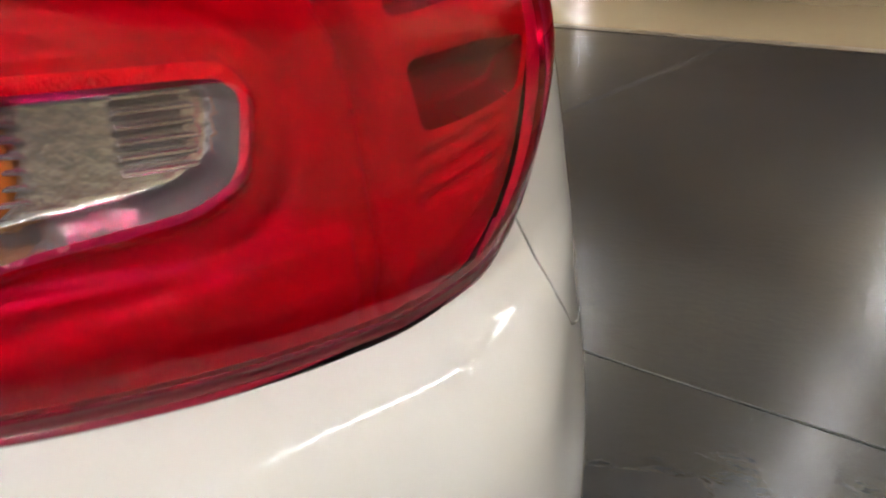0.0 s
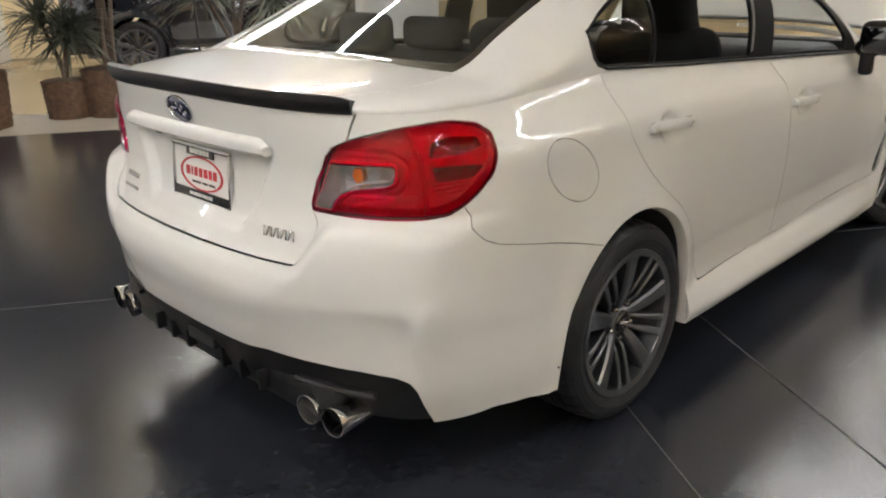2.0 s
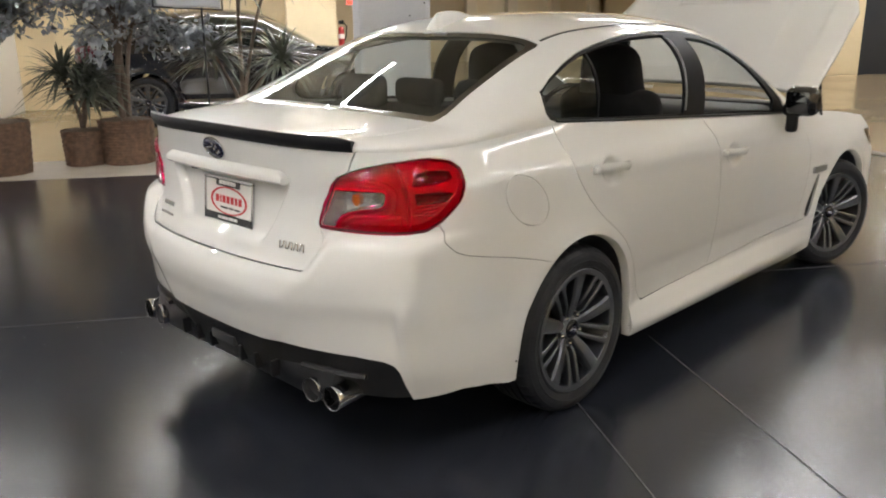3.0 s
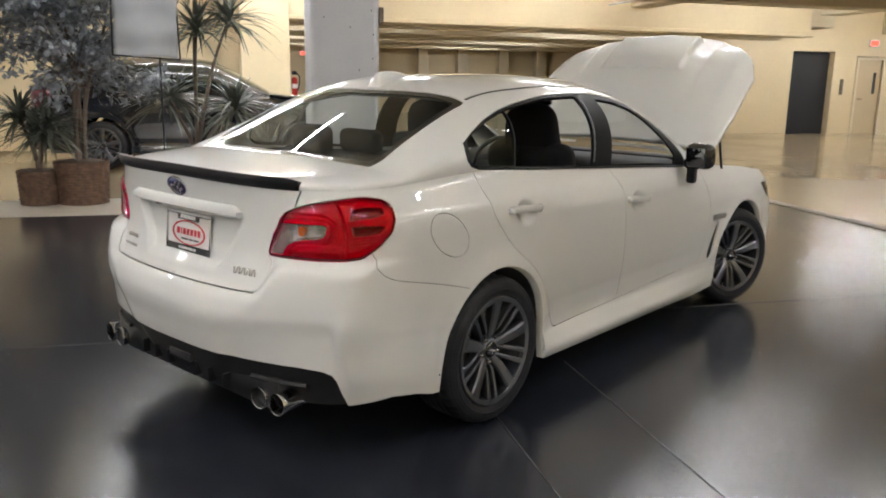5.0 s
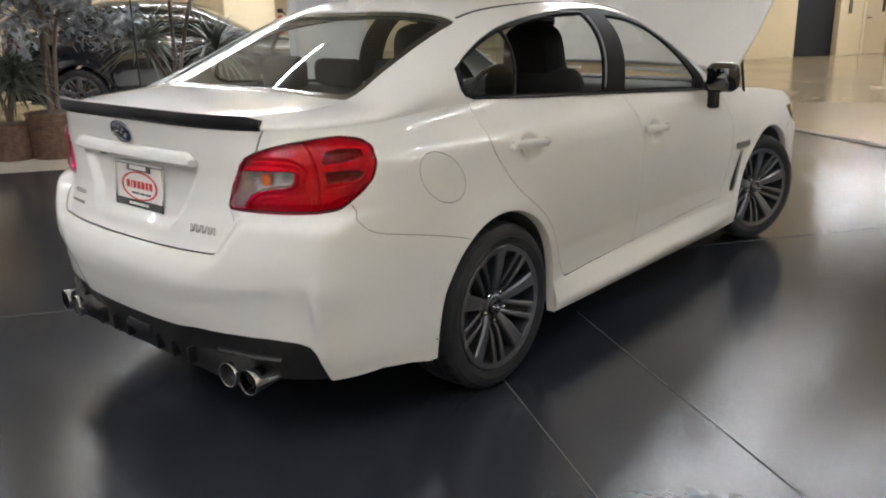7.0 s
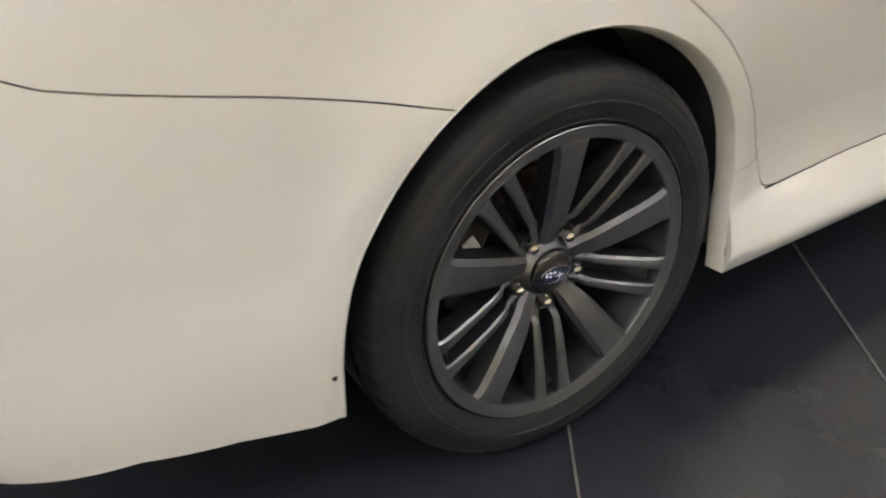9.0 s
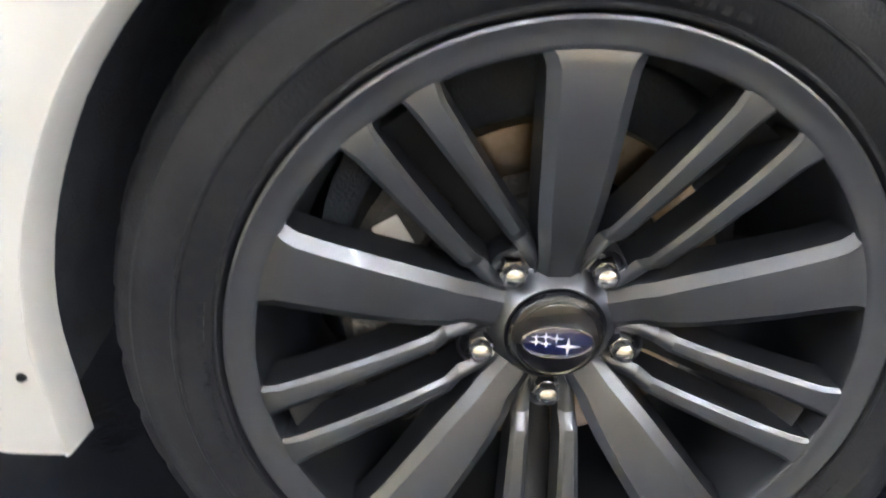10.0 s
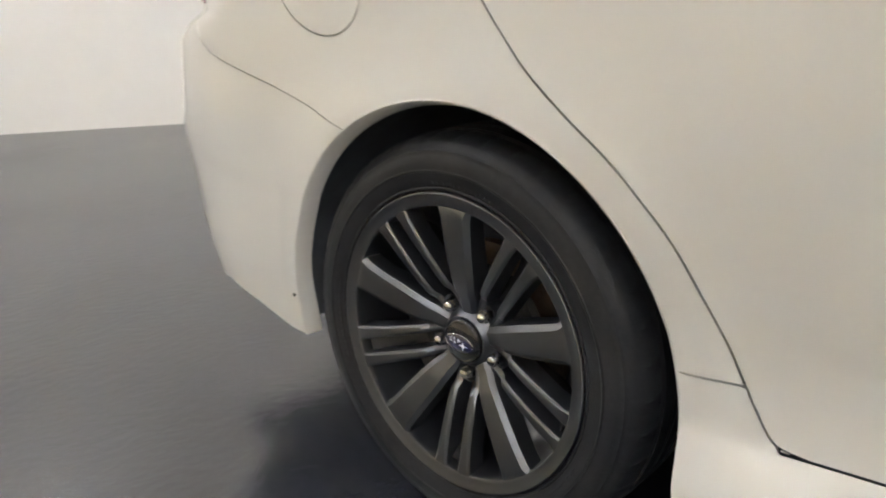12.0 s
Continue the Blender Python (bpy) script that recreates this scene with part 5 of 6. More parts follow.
car_seat(0.36, 1.10)
car_seat(-0.36, 1.10)
rear = new("rear_bench")
rear.parent = car
tagged(rear, "black cloth rear bench")
for name, c, d, m, r in (("seat_cushion", (0, 0.42, 0.55), (1.30, 0.50, 0.18), None, 0.06), ("backrest", (0, 0.14, 0.84), (1.30, 0.16, 0.50), pose(0, 0, 0, 18, 0, 0), 0.06),
                         ("headrest", (0.36, 0.05, 1.135), (0.26, 0.09, 0.15), None, 0.04), ("headrest", (-0.36, 0.05, 1.135), (0.26, 0.09, 0.15), None, 0.04), ("headrest", (0, 0.05, 1.150), (0.26, 0.08, 0.11), None, 0.035)):
    bm = bmesh.new()
    cushion(bm, c, d, m, r)
    part(name, bm, M_SEAT, rear, sharp=50)
for x in (0.29, 0.43, -0.29, -0.43, -0.07, 0.07):
    bm = bmesh.new()
    rod(bm, (x, 0.06, 1.02), (x, 0.055, 1.10), 0.006)
    part("headrest_post", bm, M_CHROME, rear, sharp=60)
boxed("dashboard", (0, 1.86, 0.86), (1.40, 0.42, 0.26), M_TRIM, car, "grey dashboard", bevel=0.07, segs=4)
bm = bmesh.new()
ringv = []
for k in range(36):
    a = 2 * math.pi * k / 36
    ringv.append([bm.verts.new(((0.185 + 0.015 * math.cos(b)) * math.cos(a), (0.185 + 0.015 * math.cos(b)) * math.sin(a), 0.015 * math.sin(b))) for b in np.linspace(0, 2 * math.pi, 10, endpoint=False)])
for k in range(36):
    p, q = ringv[k], ringv[(k + 1) % 36]
    for j in range(10):
        bm.faces.new((p[j], q[j], q[(j + 1) % 10], p[(j + 1) % 10]))
box(bm, (0, 0, -0.01), (0.34, 0.05, 0.02), bevel=0.008)
bmesh.ops.transform(bm, matrix=Matrix.Translation((-0.36, 1.58, 0.90)) @ pose(0, 0, 0, 65, 0, 0), verts=bm.verts)
part("steering_wheel", bm, M_TRIM, car, "black steering wheel", sharp=50)
boxed("rear_view_mirror", (0.0, 1.50, 1.33), (0.22, 0.03, 0.065), M_GLOSSBLACK, car, "black rear view mirror", bevel=0.012)

# wheel housings
for yc in (0.0, 2.65):
    for s in (1, -1):
        bm = bmesh.new()
        rows = []
        for x in (0.862, 0.80, 0.60, 0.52):
            rows.append([bm.verts.new((s * x, yc + 0.01 + (0.382 if x > 0.55 else 0.36) * math.cos(t), max(0.19, 0.318 + (0.382 if x > 0.55 else 0.36) * math.sin(t)))) for t in np.linspace(0.0, math.pi + 0.14, 40)])
        for p, q in zip(rows, rows[1:]):
            for k in range(39):
                bm.faces.new((p[k], p[k + 1], q[k + 1], q[k]))
        bm.faces.new(rows[-1])
        part("arch_liner", bm, M_LINER, car, "black felt wheel arch liner", sharp=40)
        # rolled lip of the opening
        bm = bmesh.new()
        path = []
        o = ARCH_R if yc < 1 else ARCH_F
        pts = [q for q in o if float(skirt_low(np.array(q[0]))) - 0.002 < q[1]]
        for a0, z0 in pts:
            q = skin(a0, z0)
            c = Vector((0, yc + 0.01 - q[1], 0.318 - q[2])).normalized()
            path.append((Vector((q[0] * s, q[1], q[2])), Vector((s, 0, 0)), c))
        sweep(bm, path, [(-0.002, -0.003), (0.001, 0.0), (-0.001, 0.003), (-0.030, 0.010), (-0.032, 0.006), (-0.006, 0.0)])
        part("arch_lip", bm, M_PAINT, car, sharp=50)
# ---- wheels ----
def tyre_mesh(segs=240):
    """A road tyre round the x axis, outer face at +x, with grooves and cut shoulder blocks."""
    half = [(0.000, 0.3205, 0), (0.012, 0.3205, 0), (0.013, 0.3135, 0), (0.021, 0.3135, 0), (0.022, 0.3205, 0), (0.050, 0.3200, 0), (0.051, 0.3130, 0), (0.060, 0.3130, 0), (0.061, 0.3195, 0),
            (0.064, 0.3193, 1), (0.080, 0.3175, 1), (0.095, 0.3135, 0.8), (0.1045, 0.3070, 0.4), (0.1085, 0.3000, 0.1), (0.1100, 0.2985, 0), (0.1125, 0.2965, 0), (0.1140, 0.2900, 0), (0.1148, 0.2890, 0), (0.1172, 0.2770, 0), (0.1178, 0.2700, 0), (0.1190, 0.2690, 0), (0.1190, 0.2670, 0),
            (0.1176, 0.2655, 0), (0.1165, 0.2560, 0), (0.1140, 0.2480, 0), (0.1125, 0.2440, 0), (0.1140, 0.2425, 0), (0.1138, 0.2405, 0), (0.1120, 0.2390, 0), (0.1080, 0.2370, 0), (0.0980, 0.2310, 0), (0.0900, 0.2200, 0)]
    prof = [(-x, r, c) for x, r, c in half[:0:-1]] + half
    bm = bmesh.new()
    rings = []
    for x, r, c in prof:
        row = []
        for k in range(segs):
            a = 2 * math.pi * k / segs
            cutd = 0.0030 * c if k % 6 == 0 and c else 0.0
            rr = r - cutd
            row.append(bm.verts.new((x - math.copysign(cutd * 0.6, x), rr * math.cos(a), rr * math.sin(a))))
        rings.append(row)
    for p, q in zip(rings, rings[1:]):
        for k in range(segs):
            bm.faces.new((p[k], p[(k + 1) % segs], q[(k + 1) % segs], q[k]))
    return bm


def spoke_bar(bm, angle, rows, off=lambda u: 0.0):
    """A spoke along a radius. rows: (radius, axial height, half width, depth, bevel)."""
    c, s = math.cos(angle), math.sin(angle)
    rad, tan = Vector((0, c, s)), Vector((0, -s, c))
    path, secs = [], []
    n = len(rows)
    for i, (r, x, w, d, b) in enumerate(rows):
        x += 0.0098 * min(1.0, max(0.0, (r - 0.075) / 0.130))
        path.append((rad * r + Vector((x, 0, 0)) + tan * off(i / (n - 1)), tan, Vector((1, 0, 0))))
        secs.append([(-w - b * 0.9, -d), (-w - b * 0.5, -b * 1.3), (-w + b * 1.15, 0), (0, 0.0006), (w - b * 1.15, 0), (w + b * 0.5, -b * 1.3), (w + b * 0.9, -d)])
    sweep(bm, path, lambda u: secs[int(round(u * (n - 1)))])


WIDE = [88, 160, 232, 304, 16]
TWIN = [-92, -20, 52, 124, 196]


def make_wheel():
    """An alloy wheel with five broad and five split spokes, outer face at +x, middle of the tyre at the origin."""
    rimbm = lathe([(-0.100, 0.226), (-0.098, 0.216), (-0.080, 0.206), (0.020, 0.196), (0.060, 0.207), (0.085, 0.2115), (0.1000, 0.2135), (0.1070, 0.2142), (0.1098, 0.2152), (0.1110, 0.2172), (0.1114, 0.2200), (0.1118, 0.2235), (0.1128, 0.2285), (0.1142, 0.2320), (0.1148, 0.2345), (0.1138, 0.2362), (0.1090, 0.2365)], 128)
    wheel = part("wheel", rimbm, M_RIM, None, "gunmetal alloy wheel with a black tyre", sharp=38)
    part("tyre", tyre_mesh(), M_TYRE, wheel, "black road tyre, dusty at the sidewall", sharp=35)
    # raised bars on the sidewall where its lettering is
    rng = random.Random(4)
    for start, end, r, h in ((1.9, 2.7, 0.262, 0.010), (2.95, 3.5, 0.252, 0.007), (3.7, 4.4, 0.262, 0.010), (5.0, 5.8, 0.258, 0.008), (0.2, 1.0, 0.262, 0.010), (1.2, 1.7, 0.252, 0.007)):
        bm = bmesh.new()
        a = start
        while a < end:
            w = rng.uniform(0.004, 0.009)
            m = pose(0, 0, 0) @ Matrix.Rotation(a, 4, "X") @ Matrix.Translation((0.1150 if r > 0.257 else 0.1142, r, 0))
            box(bm, (0, 0, 0), (0.0030, h, w), m)
            a += (w + 0.004) / r
        part("sidewall_lettering", bm, M_TYRE, wheel)
    for ang in WIDE:
        bm = bmesh.new()
        rows = [(0.036, 0.072, 0.0125, 0.030, 0.004), (0.050, 0.0765, 0.0135, 0.034, 0.004), (0.066, 0.0800, 0.0150, 0.036, 0.005), (0.078, 0.0870, 0.0172, 0.040, 0.005), (0.10, 0.0915, 0.0200, 0.040, 0.005), (0.13, 0.0960, 0.0222, 0.038, 0.005), (0.16, 0.0990, 0.0240, 0.036, 0.005), (0.185, 0.1005, 0.0254, 0.034, 0.005), (0.203, 0.1011, 0.0268, 0.034, 0.005), (0.2115, 0.1010, 0.0300, 0.032, 0.005), (0.2200, 0.0984, 0.0370, 0.026, 0.004)]
        spoke_bar(bm, radians(ang), rows)
        part("broad_spoke", bm, M_RIM, wheel, sharp=28)
    for ang in TWIN:
        for sgn in (1, -1):
            bm = bmesh.new()
            rows = [(0.046, 0.068, 0.0050, 0.030, 0.002), (0.062, 0.0700, 0.0052, 0.032, 0.002), (0.078, 0.0740, 0.0058, 0.034, 0.0025), (0.088, 0.0835, 0.0060, 0.038, 0.0022), (0.11, 0.0885, 0.0066, 0.038, 0.0022), (0.14, 0.0935, 0.0074, 0.036, 0.0022), (0.17, 0.0975, 0.0084, 0.034, 0.0022), (0.200, 0.1002, 0.0098, 0.034, 0.0022), (0.2115, 0.1010, 0.0118, 0.032, 0.002), (0.2200, 0.0984, 0.0160, 0.026, 0.002)]
            spoke_bar(bm, radians(ang), rows, lambda u, sgn=sgn: sgn * (0.0165 + 0.0090 * u))
            part("split_spoke", bm, M_RIM, wheel, sharp=28)
        # web between the split spokes, darker than them: deep at the hub, a small floor at the rim
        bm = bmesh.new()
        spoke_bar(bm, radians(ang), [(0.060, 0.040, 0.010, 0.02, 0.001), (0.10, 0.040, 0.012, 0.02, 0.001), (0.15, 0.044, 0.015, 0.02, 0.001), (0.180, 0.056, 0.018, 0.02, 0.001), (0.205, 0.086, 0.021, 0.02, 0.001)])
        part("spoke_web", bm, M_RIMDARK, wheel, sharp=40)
    # hub, nuts in their pockets, centre cap
    bm = lathe([(0.030, 0.074), (0.058, 0.072), (0.0640, 0.066), (0.0660, 0.050), (0.0740, 0.044), (0.0800, 0.0405), (0.0820, 0.0385), (0.0800, 0.036), (0.06, 0.035)], 72)
    part("hub", bm, M_RIM, wheel, sharp=35)
    for ang in TWIN:
        c = Vector((0, 0.0572 * math.cos(radians(ang)), 0.0572 * math.sin(radians(ang))))
        bm = lathe([(0.052, 0.0105), (0.058, 0.0148), (0.0690, 0.0158), (0.0705, 0.0172), (0.066, 0.0178), (0.05, 0.018)], 32)
        bmesh.ops.transform(bm, matrix=Matrix.Translation(c), verts=bm.verts)
        part("nut_pocket", bm, M_RIM, wheel, sharp=35)
        bm = bmesh.new()
        bmesh.ops.create_cone(bm, cap_ends=True, segments=6, radius1=0.0112, radius2=0.0108, depth=0.020, matrix=Matrix.Translation(c + Vector((0.066, 0, 0))) @ pose(0, 0, 0, 0, 90, 0) @ pose(0, 0, 0, 0, 0, ang))
        bmesh.ops.create_cone(bm, cap_ends=True, segments=20, radius1=0.0092, radius2=0.0088, depth=0.006, matrix=Matrix.Translation(c + Vector((0.079, 0, 0))) @ pose(0, 0, 0, 0, 90, 0))
        bmesh.ops.create_uvsphere(bm, u_segments=20, v_segments=10, radius=0.0088, matrix=Matrix.Translation(c + Vector((0.081, 0, 0))) @ Matrix.Diagonal((0.75, 1, 1, 1)))
        part("wheel_nut", bm, M_CHROME, wheel, "chrome wheel nut", sharp=30)
    bm = lathe([(0.070, 0.0360), (0.0850, 0.0358), (0.0885, 0.0340), (0.0900, 0.0310), (0.0895, 0.0300), (0.0905, 0.0285), (0.0925, 0.012), (0.0928, 0.0004)], 72)
    cap = part("centre_cap", bm, M_GLOSSBLACK, wheel, "gloss black centre cap with a blue oval", sharp=40)
    place = Matrix(((0, 0, 1, 0.0915), (1, 0, 0, 0), (0, 1, 0, -0.001), (0, 0, 0, 1))) @ pose(0, 0, 0, 0, 0, -3)
    oval("cap_emblem", 0.0262, 0.0128, 0.0016, place, M_BLUE, cap, "blue oval emblem")
    oval("cap_emblem_ring", 0.0275, 0.0136, 0.0024, place, M_CHROME, cap, "chrome ring", ring=0.93)
    for x, y, r in ((0.30, -0.22, 0.85), (-0.05, 0.30, 0.50), (-0.36, 0.42, 0.42), (-0.62, 0.06, 0.42), (-0.34, -0.05, 0.42), (-0.64, 0.40, 0.30)):
        bm = star(0.0128 * r * 0.72, 0.0008, 0.24)
        bmesh.ops.transform(bm, matrix=place @ Matrix.Translation((x * 0.026, y * 0.0128, 0.0017 + 0.0006)), verts=bm.verts)
        part("emblem_star", bm, M_PLATE, cap)
    # brake
    bm = lathe([(0.012, 0.104), (0.0185, 0.106), (0.020, 0.110), (0.020, 0.143), (0.017, 0.1435), (0.004, 0.1435), (0.001, 0.143), (0.001, 0.104)], 80)
    part("brake_disc", bm, M_STEEL, wheel, "worn steel brake disc", sharp=35)
    bm = lathe([(0.030, 0.058), (0.040, 0.066), (0.040, 0.078), (0.034, 0.084), (0.016, 0.088), (0.013, 0.104), (0.008, 0.110)], 60)
    part("disc_hat", bm, M_CAST, wheel, sharp=35)
    # one curved caliper body over the disc's edge
    bm = bmesh.new()
    path = []
    for k in range(13):
        a = radians(134 + 7.5 * k)
        path.append((Vector((0.014, 0.134 * math.cos(a), 0.134 * math.sin(a))), Vector((1, 0, 0)), Vector((0, math.cos(a), math.sin(a)))))
    sweep(bm, path, lambda u: [(0.035 * c * (0.8 + 0.2 * min(1, 8 * min(u, 1 - u))), 0.026 * d) for c, d in ((-1, -0.7), (-0.8, -1), (0.8, -1), (1, -0.7), (1, 0.7), (0.8, 1), (-0.8, 1), (-1, 0.7))])
    part("brake_caliper", bm, M_CAST, wheel, "grey cast brake caliper", sharp=35)
    boxed("caliper_clip", (0.050, -0.118, 0.066), (0.004, 0.022, 0.030), M_PLATE, wheel, "pale caliper clip", bevel=0.002, m=Matrix.Rotation(0.5, 4, "X"))
    bm = bmesh.new()
    bmesh.ops.create_cone(bm, cap_ends=True, segments=48, radius1=0.185, radius2=0.185, depth=0.006, matrix=Matrix.Translation((-0.06, 0, 0)) @ pose(0, 0, 0, 0, 90, 0))
    part("dust_shield", bm, M_LINER, wheel, sharp=40)
    bm = bmesh.new()
    rod(bm, (0.066, 0.187 * math.cos(-0.92), 0.187 * math.sin(-0.92)), (0.090, 0.180 * math.cos(-0.92), 0.180 * math.sin(-0.92)), 0.0045, 0.004)
    part("valve", bm, M_BLACK, wheel, sharp=40)
    return wheel


wheel = make_wheel()
wheel.parent = car
wheel.matrix_basis = pose(0.7705, 0, 0.3195)
for m in (pose(-0.7705, 0, 0.3195, 0, 0, 180), pose(0.765, 2.65, 0.3195, 0, 0, -20), pose(-0.765, 2.65, 0.3195, 0, 0, 160)):
    copy_thing(wheel, m)

# ---- open bonnet, prop, engine bay ----
HOOD_M = Matrix.Translation((0, 2.30, 1.035)) @ pose(0, 0, 0, 39.5, 0, 0)


def bonnet_face(lift):
    U, V = np.meshgrid(np.linspace(-1, 1, 121), np.linspace(0, 1, 130), indexing="ij")
    x = U * 0.80
    s_end = np.interp(np.abs(x), [0.0, 0.16, 0.40, 0.62, 0.74, 0.80], [1.17, 1.15, 1.09, 0.98, 0.86, 0.70])
    s = V * s_end
    x = x * np.interp(s, [0, 0.35, 1.2], [0.965, 1.0, 1.0])
    z = 0.055 * (1 - (np.abs(x) / 0.80) ** 2.4) + 0.03 * np.sin(np.pi * np.clip(s / 1.2, 0, 1)) - 0.05 * ease(s, 0.8, 1.2) * 1.0
    z = z - 0.030 * ease(np.abs(x), 0.66, 0.80)
    # scoop with its opening towards the nose
    sc = ease(0.318 - np.abs(x), 0, 0.02) * ease(1.09 - s, 0, 0.02)
    z = z + sc * (0.012 * ease(s, 0.675, 0.69) + 0.036 * np.clip((s - 0.68) / 0.40, 0, 1))
    z = z + 0.008 * bump(np.abs(x), 0.46, 0.03) * ease(s, 0.1, 0.5)
    return np.stack([x, s, z + lift], -1)


def bonnet():
    P, Q = bonnet_face(0.0), bonnet_face(-0.025)
    n, m = P.shape[:2]
    idx = np.arange(n * m).reshape(n, m)
    f = np.stack([idx[:-1, :-1], idx[1:, :-1], idx[1:, 1:], idx[:-1, 1:]], -1).reshape(-1, 4)
    ring = np.concatenate([idx[:, 0], idx[-1, 1:], idx[-2::-1, -1], idx[0, -2:0:-1]])
    nxt = np.roll(ring, -1)
    side = np.stack([ring, ring + n * m, nxt + n * m, nxt], 1)
    v = np.concatenate([P.reshape(-1, 3), Q.reshape(-1, 3)])
    faces = np.concatenate([f, f[:, ::-1] + n * m, side])
    ob = mesh_object("bonnet", v, faces, M_PAINT, car, "white bonnet with an air scoop, propped open")
    ob.matrix_basis = HOOD_M
    return ob


hood = bonnet()
bm = bmesh.new()
rod(bm, (0.775, 2.50, 0.90), (0.757, 2.473, 1.095), 0.008)
part("bonnet_prop", bm, M_BLACK, car, "black bonnet prop rod", sharp=60)
boxed("scuttle", (0, 2.22, 0.93), (1.40, 0.16, 0.12), M_BLACK, car, "black scuttle panel", bevel=0.02)
boxed("engine_bay", (0, 2.85, 0.50), (1.02, 1.10, 0.46), M_LINER, car, "dark engine bay", bevel=0.05)
boxed("engine_cover", (0, 2.70, 0.80), (0.62, 0.50, 0.14), M_BLACK, car, "black engine cover", bevel=0.03)
boxed("slam_panel", (0, 3.32, 0.66), (1.10, 0.16, 0.12), M_BLACK, car, bevel=0.02)
# ---- plants, cloth, far car, doors ----
M_LEAF = material("dusty_ficus_leaf", (0.165, 0.182, 0.200), 0.45, second=(0.27, 0.286, 0.305), vary_scale=5, spec=0.4)
M_STRAP = material("dull_strap_leaf", (0.050, 0.062, 0.045), 0.5, second=(0.11, 0.115, 0.085), vary_scale=4)
M_BARK = material("pale_bark", (0.16, 0.12, 0.09), 0.85, second=(0.09, 0.065, 0.05), vary_scale=14, bump=0.5, bump_scale=90)
M_WICKER = material("brown_wicker", (0.17, 0.095, 0.055), 0.7, second=(0.06, 0.034, 0.022), vary_scale=16, bump=0.3, bump_scale=140)
M_SOIL = material("dry_moss_soil", (0.10, 0.07, 0.045), 0.95, vary=0.5, vary_scale=30, bump=0.8, bump_scale=60)
M_CLOTH = material("pale_grey_cloth", (0.33, 0.335, 0.345), 0.9, vary=0.08, vary_scale=5, bump=0.2, bump_scale=300)
M_CARBLACK = material("black_car_paint", (0.006, 0.007, 0.012), 0.12, coat=1.0, vary=0.2, vary_scale=2)
M_DARKGLASS = material("privacy_glass", (0.012, 0.016, 0.014), 0.05, coat=0.5, vary=0.1, vary_scale=2)


def basket(parent, r0, r1, h, segs=44, rows=15):
    """A woven basket: strands go in and out round upright stakes."""
    bm = bmesh.new()
    rings = []
    for j in range(rows * 3 + 1):
        v = j / (rows * 3)
        row, ph = j // 3, j % 3
        r = r0 + (r1 - r0) * v
        ring = []
        for k in range(segs):
            over = 1 if (k // 2 + row) % 2 else -1
            swell = (0.006 if ph == 1 else 0.0) + 0.005 * over * (1 if ph else 0.3)
            a = 2 * math.pi * k / segs
            ring.append(bm.verts.new(((r + swell) * math.cos(a), (r + swell) * math.sin(a), h * v + 0.003 * math.sin(k * 1.7 + row))))
        rings.append(ring)
    for p, q in zip(rings, rings[1:]):
        for k in range(segs):
            bm.faces.new((p[k], p[(k + 1) % segs], q[(k + 1) % segs], q[k]))
    bm.faces.new(rings[0][::-1])
    part("basket", bm, M_WICKER, parent, "brown woven wicker basket", sharp=70)
    bm = bmesh.new()
    bmesh.ops.create_uvsphere(bm, u_segments=24, v_segments=12, radius=1, matrix=Matrix.Translation((0, 0, h - 0.03)) @ Matrix.Diagonal((r1 * 0.97, r1 * 0.97, 0.05, 1)))
    part("soil", bm, M_SOIL, parent, "dry mossy soil", sharp=80)


def stem(bm, pts, r0, r1, segs=8):
    path = []
    n = len(pts)
    for i, p in enumerate(pts):
        d = (Vector(pts[min(i + 1, n - 1)]) - Vector(pts[max(i - 1, 0)])).normalized()
        s = d.cross(Vector((0.3, 1, 0.1))).normalized()
        path.append((Vector(p), s, d.cross(s)))
    sweep(bm, path, lambda u: [((r0 + (r1 - r0) * u) * math.cos(2 * math.pi * k / segs), (r0 + (r1 - r0) * u) * math.sin(2 * math.pi * k / segs)) for k in range(segs)])


def leaf(verts, faces, p, d, up, length, width):
    """A small folded leaf."""
    d, up = d.normalized(), up.normalized()
    s = d.cross(up)
    s = s.normalized() if s.length > 1e-4 else Vector((1, 0, 0))
    n = s.cross(d)
    b = len(verts)
    verts += [p, p + d * length * 0.45 + s * width - n * width * 0.25, p + d * length - n * length * 0.12, p + d * length * 0.45 - s * width - n * width * 0.25, p + d * length * 0.5]
    faces += [(b, b + 1, b + 4), (b + 1, b + 2, b + 4), (b + 2, b + 3, b + 4), (b + 3, b, b + 4)]


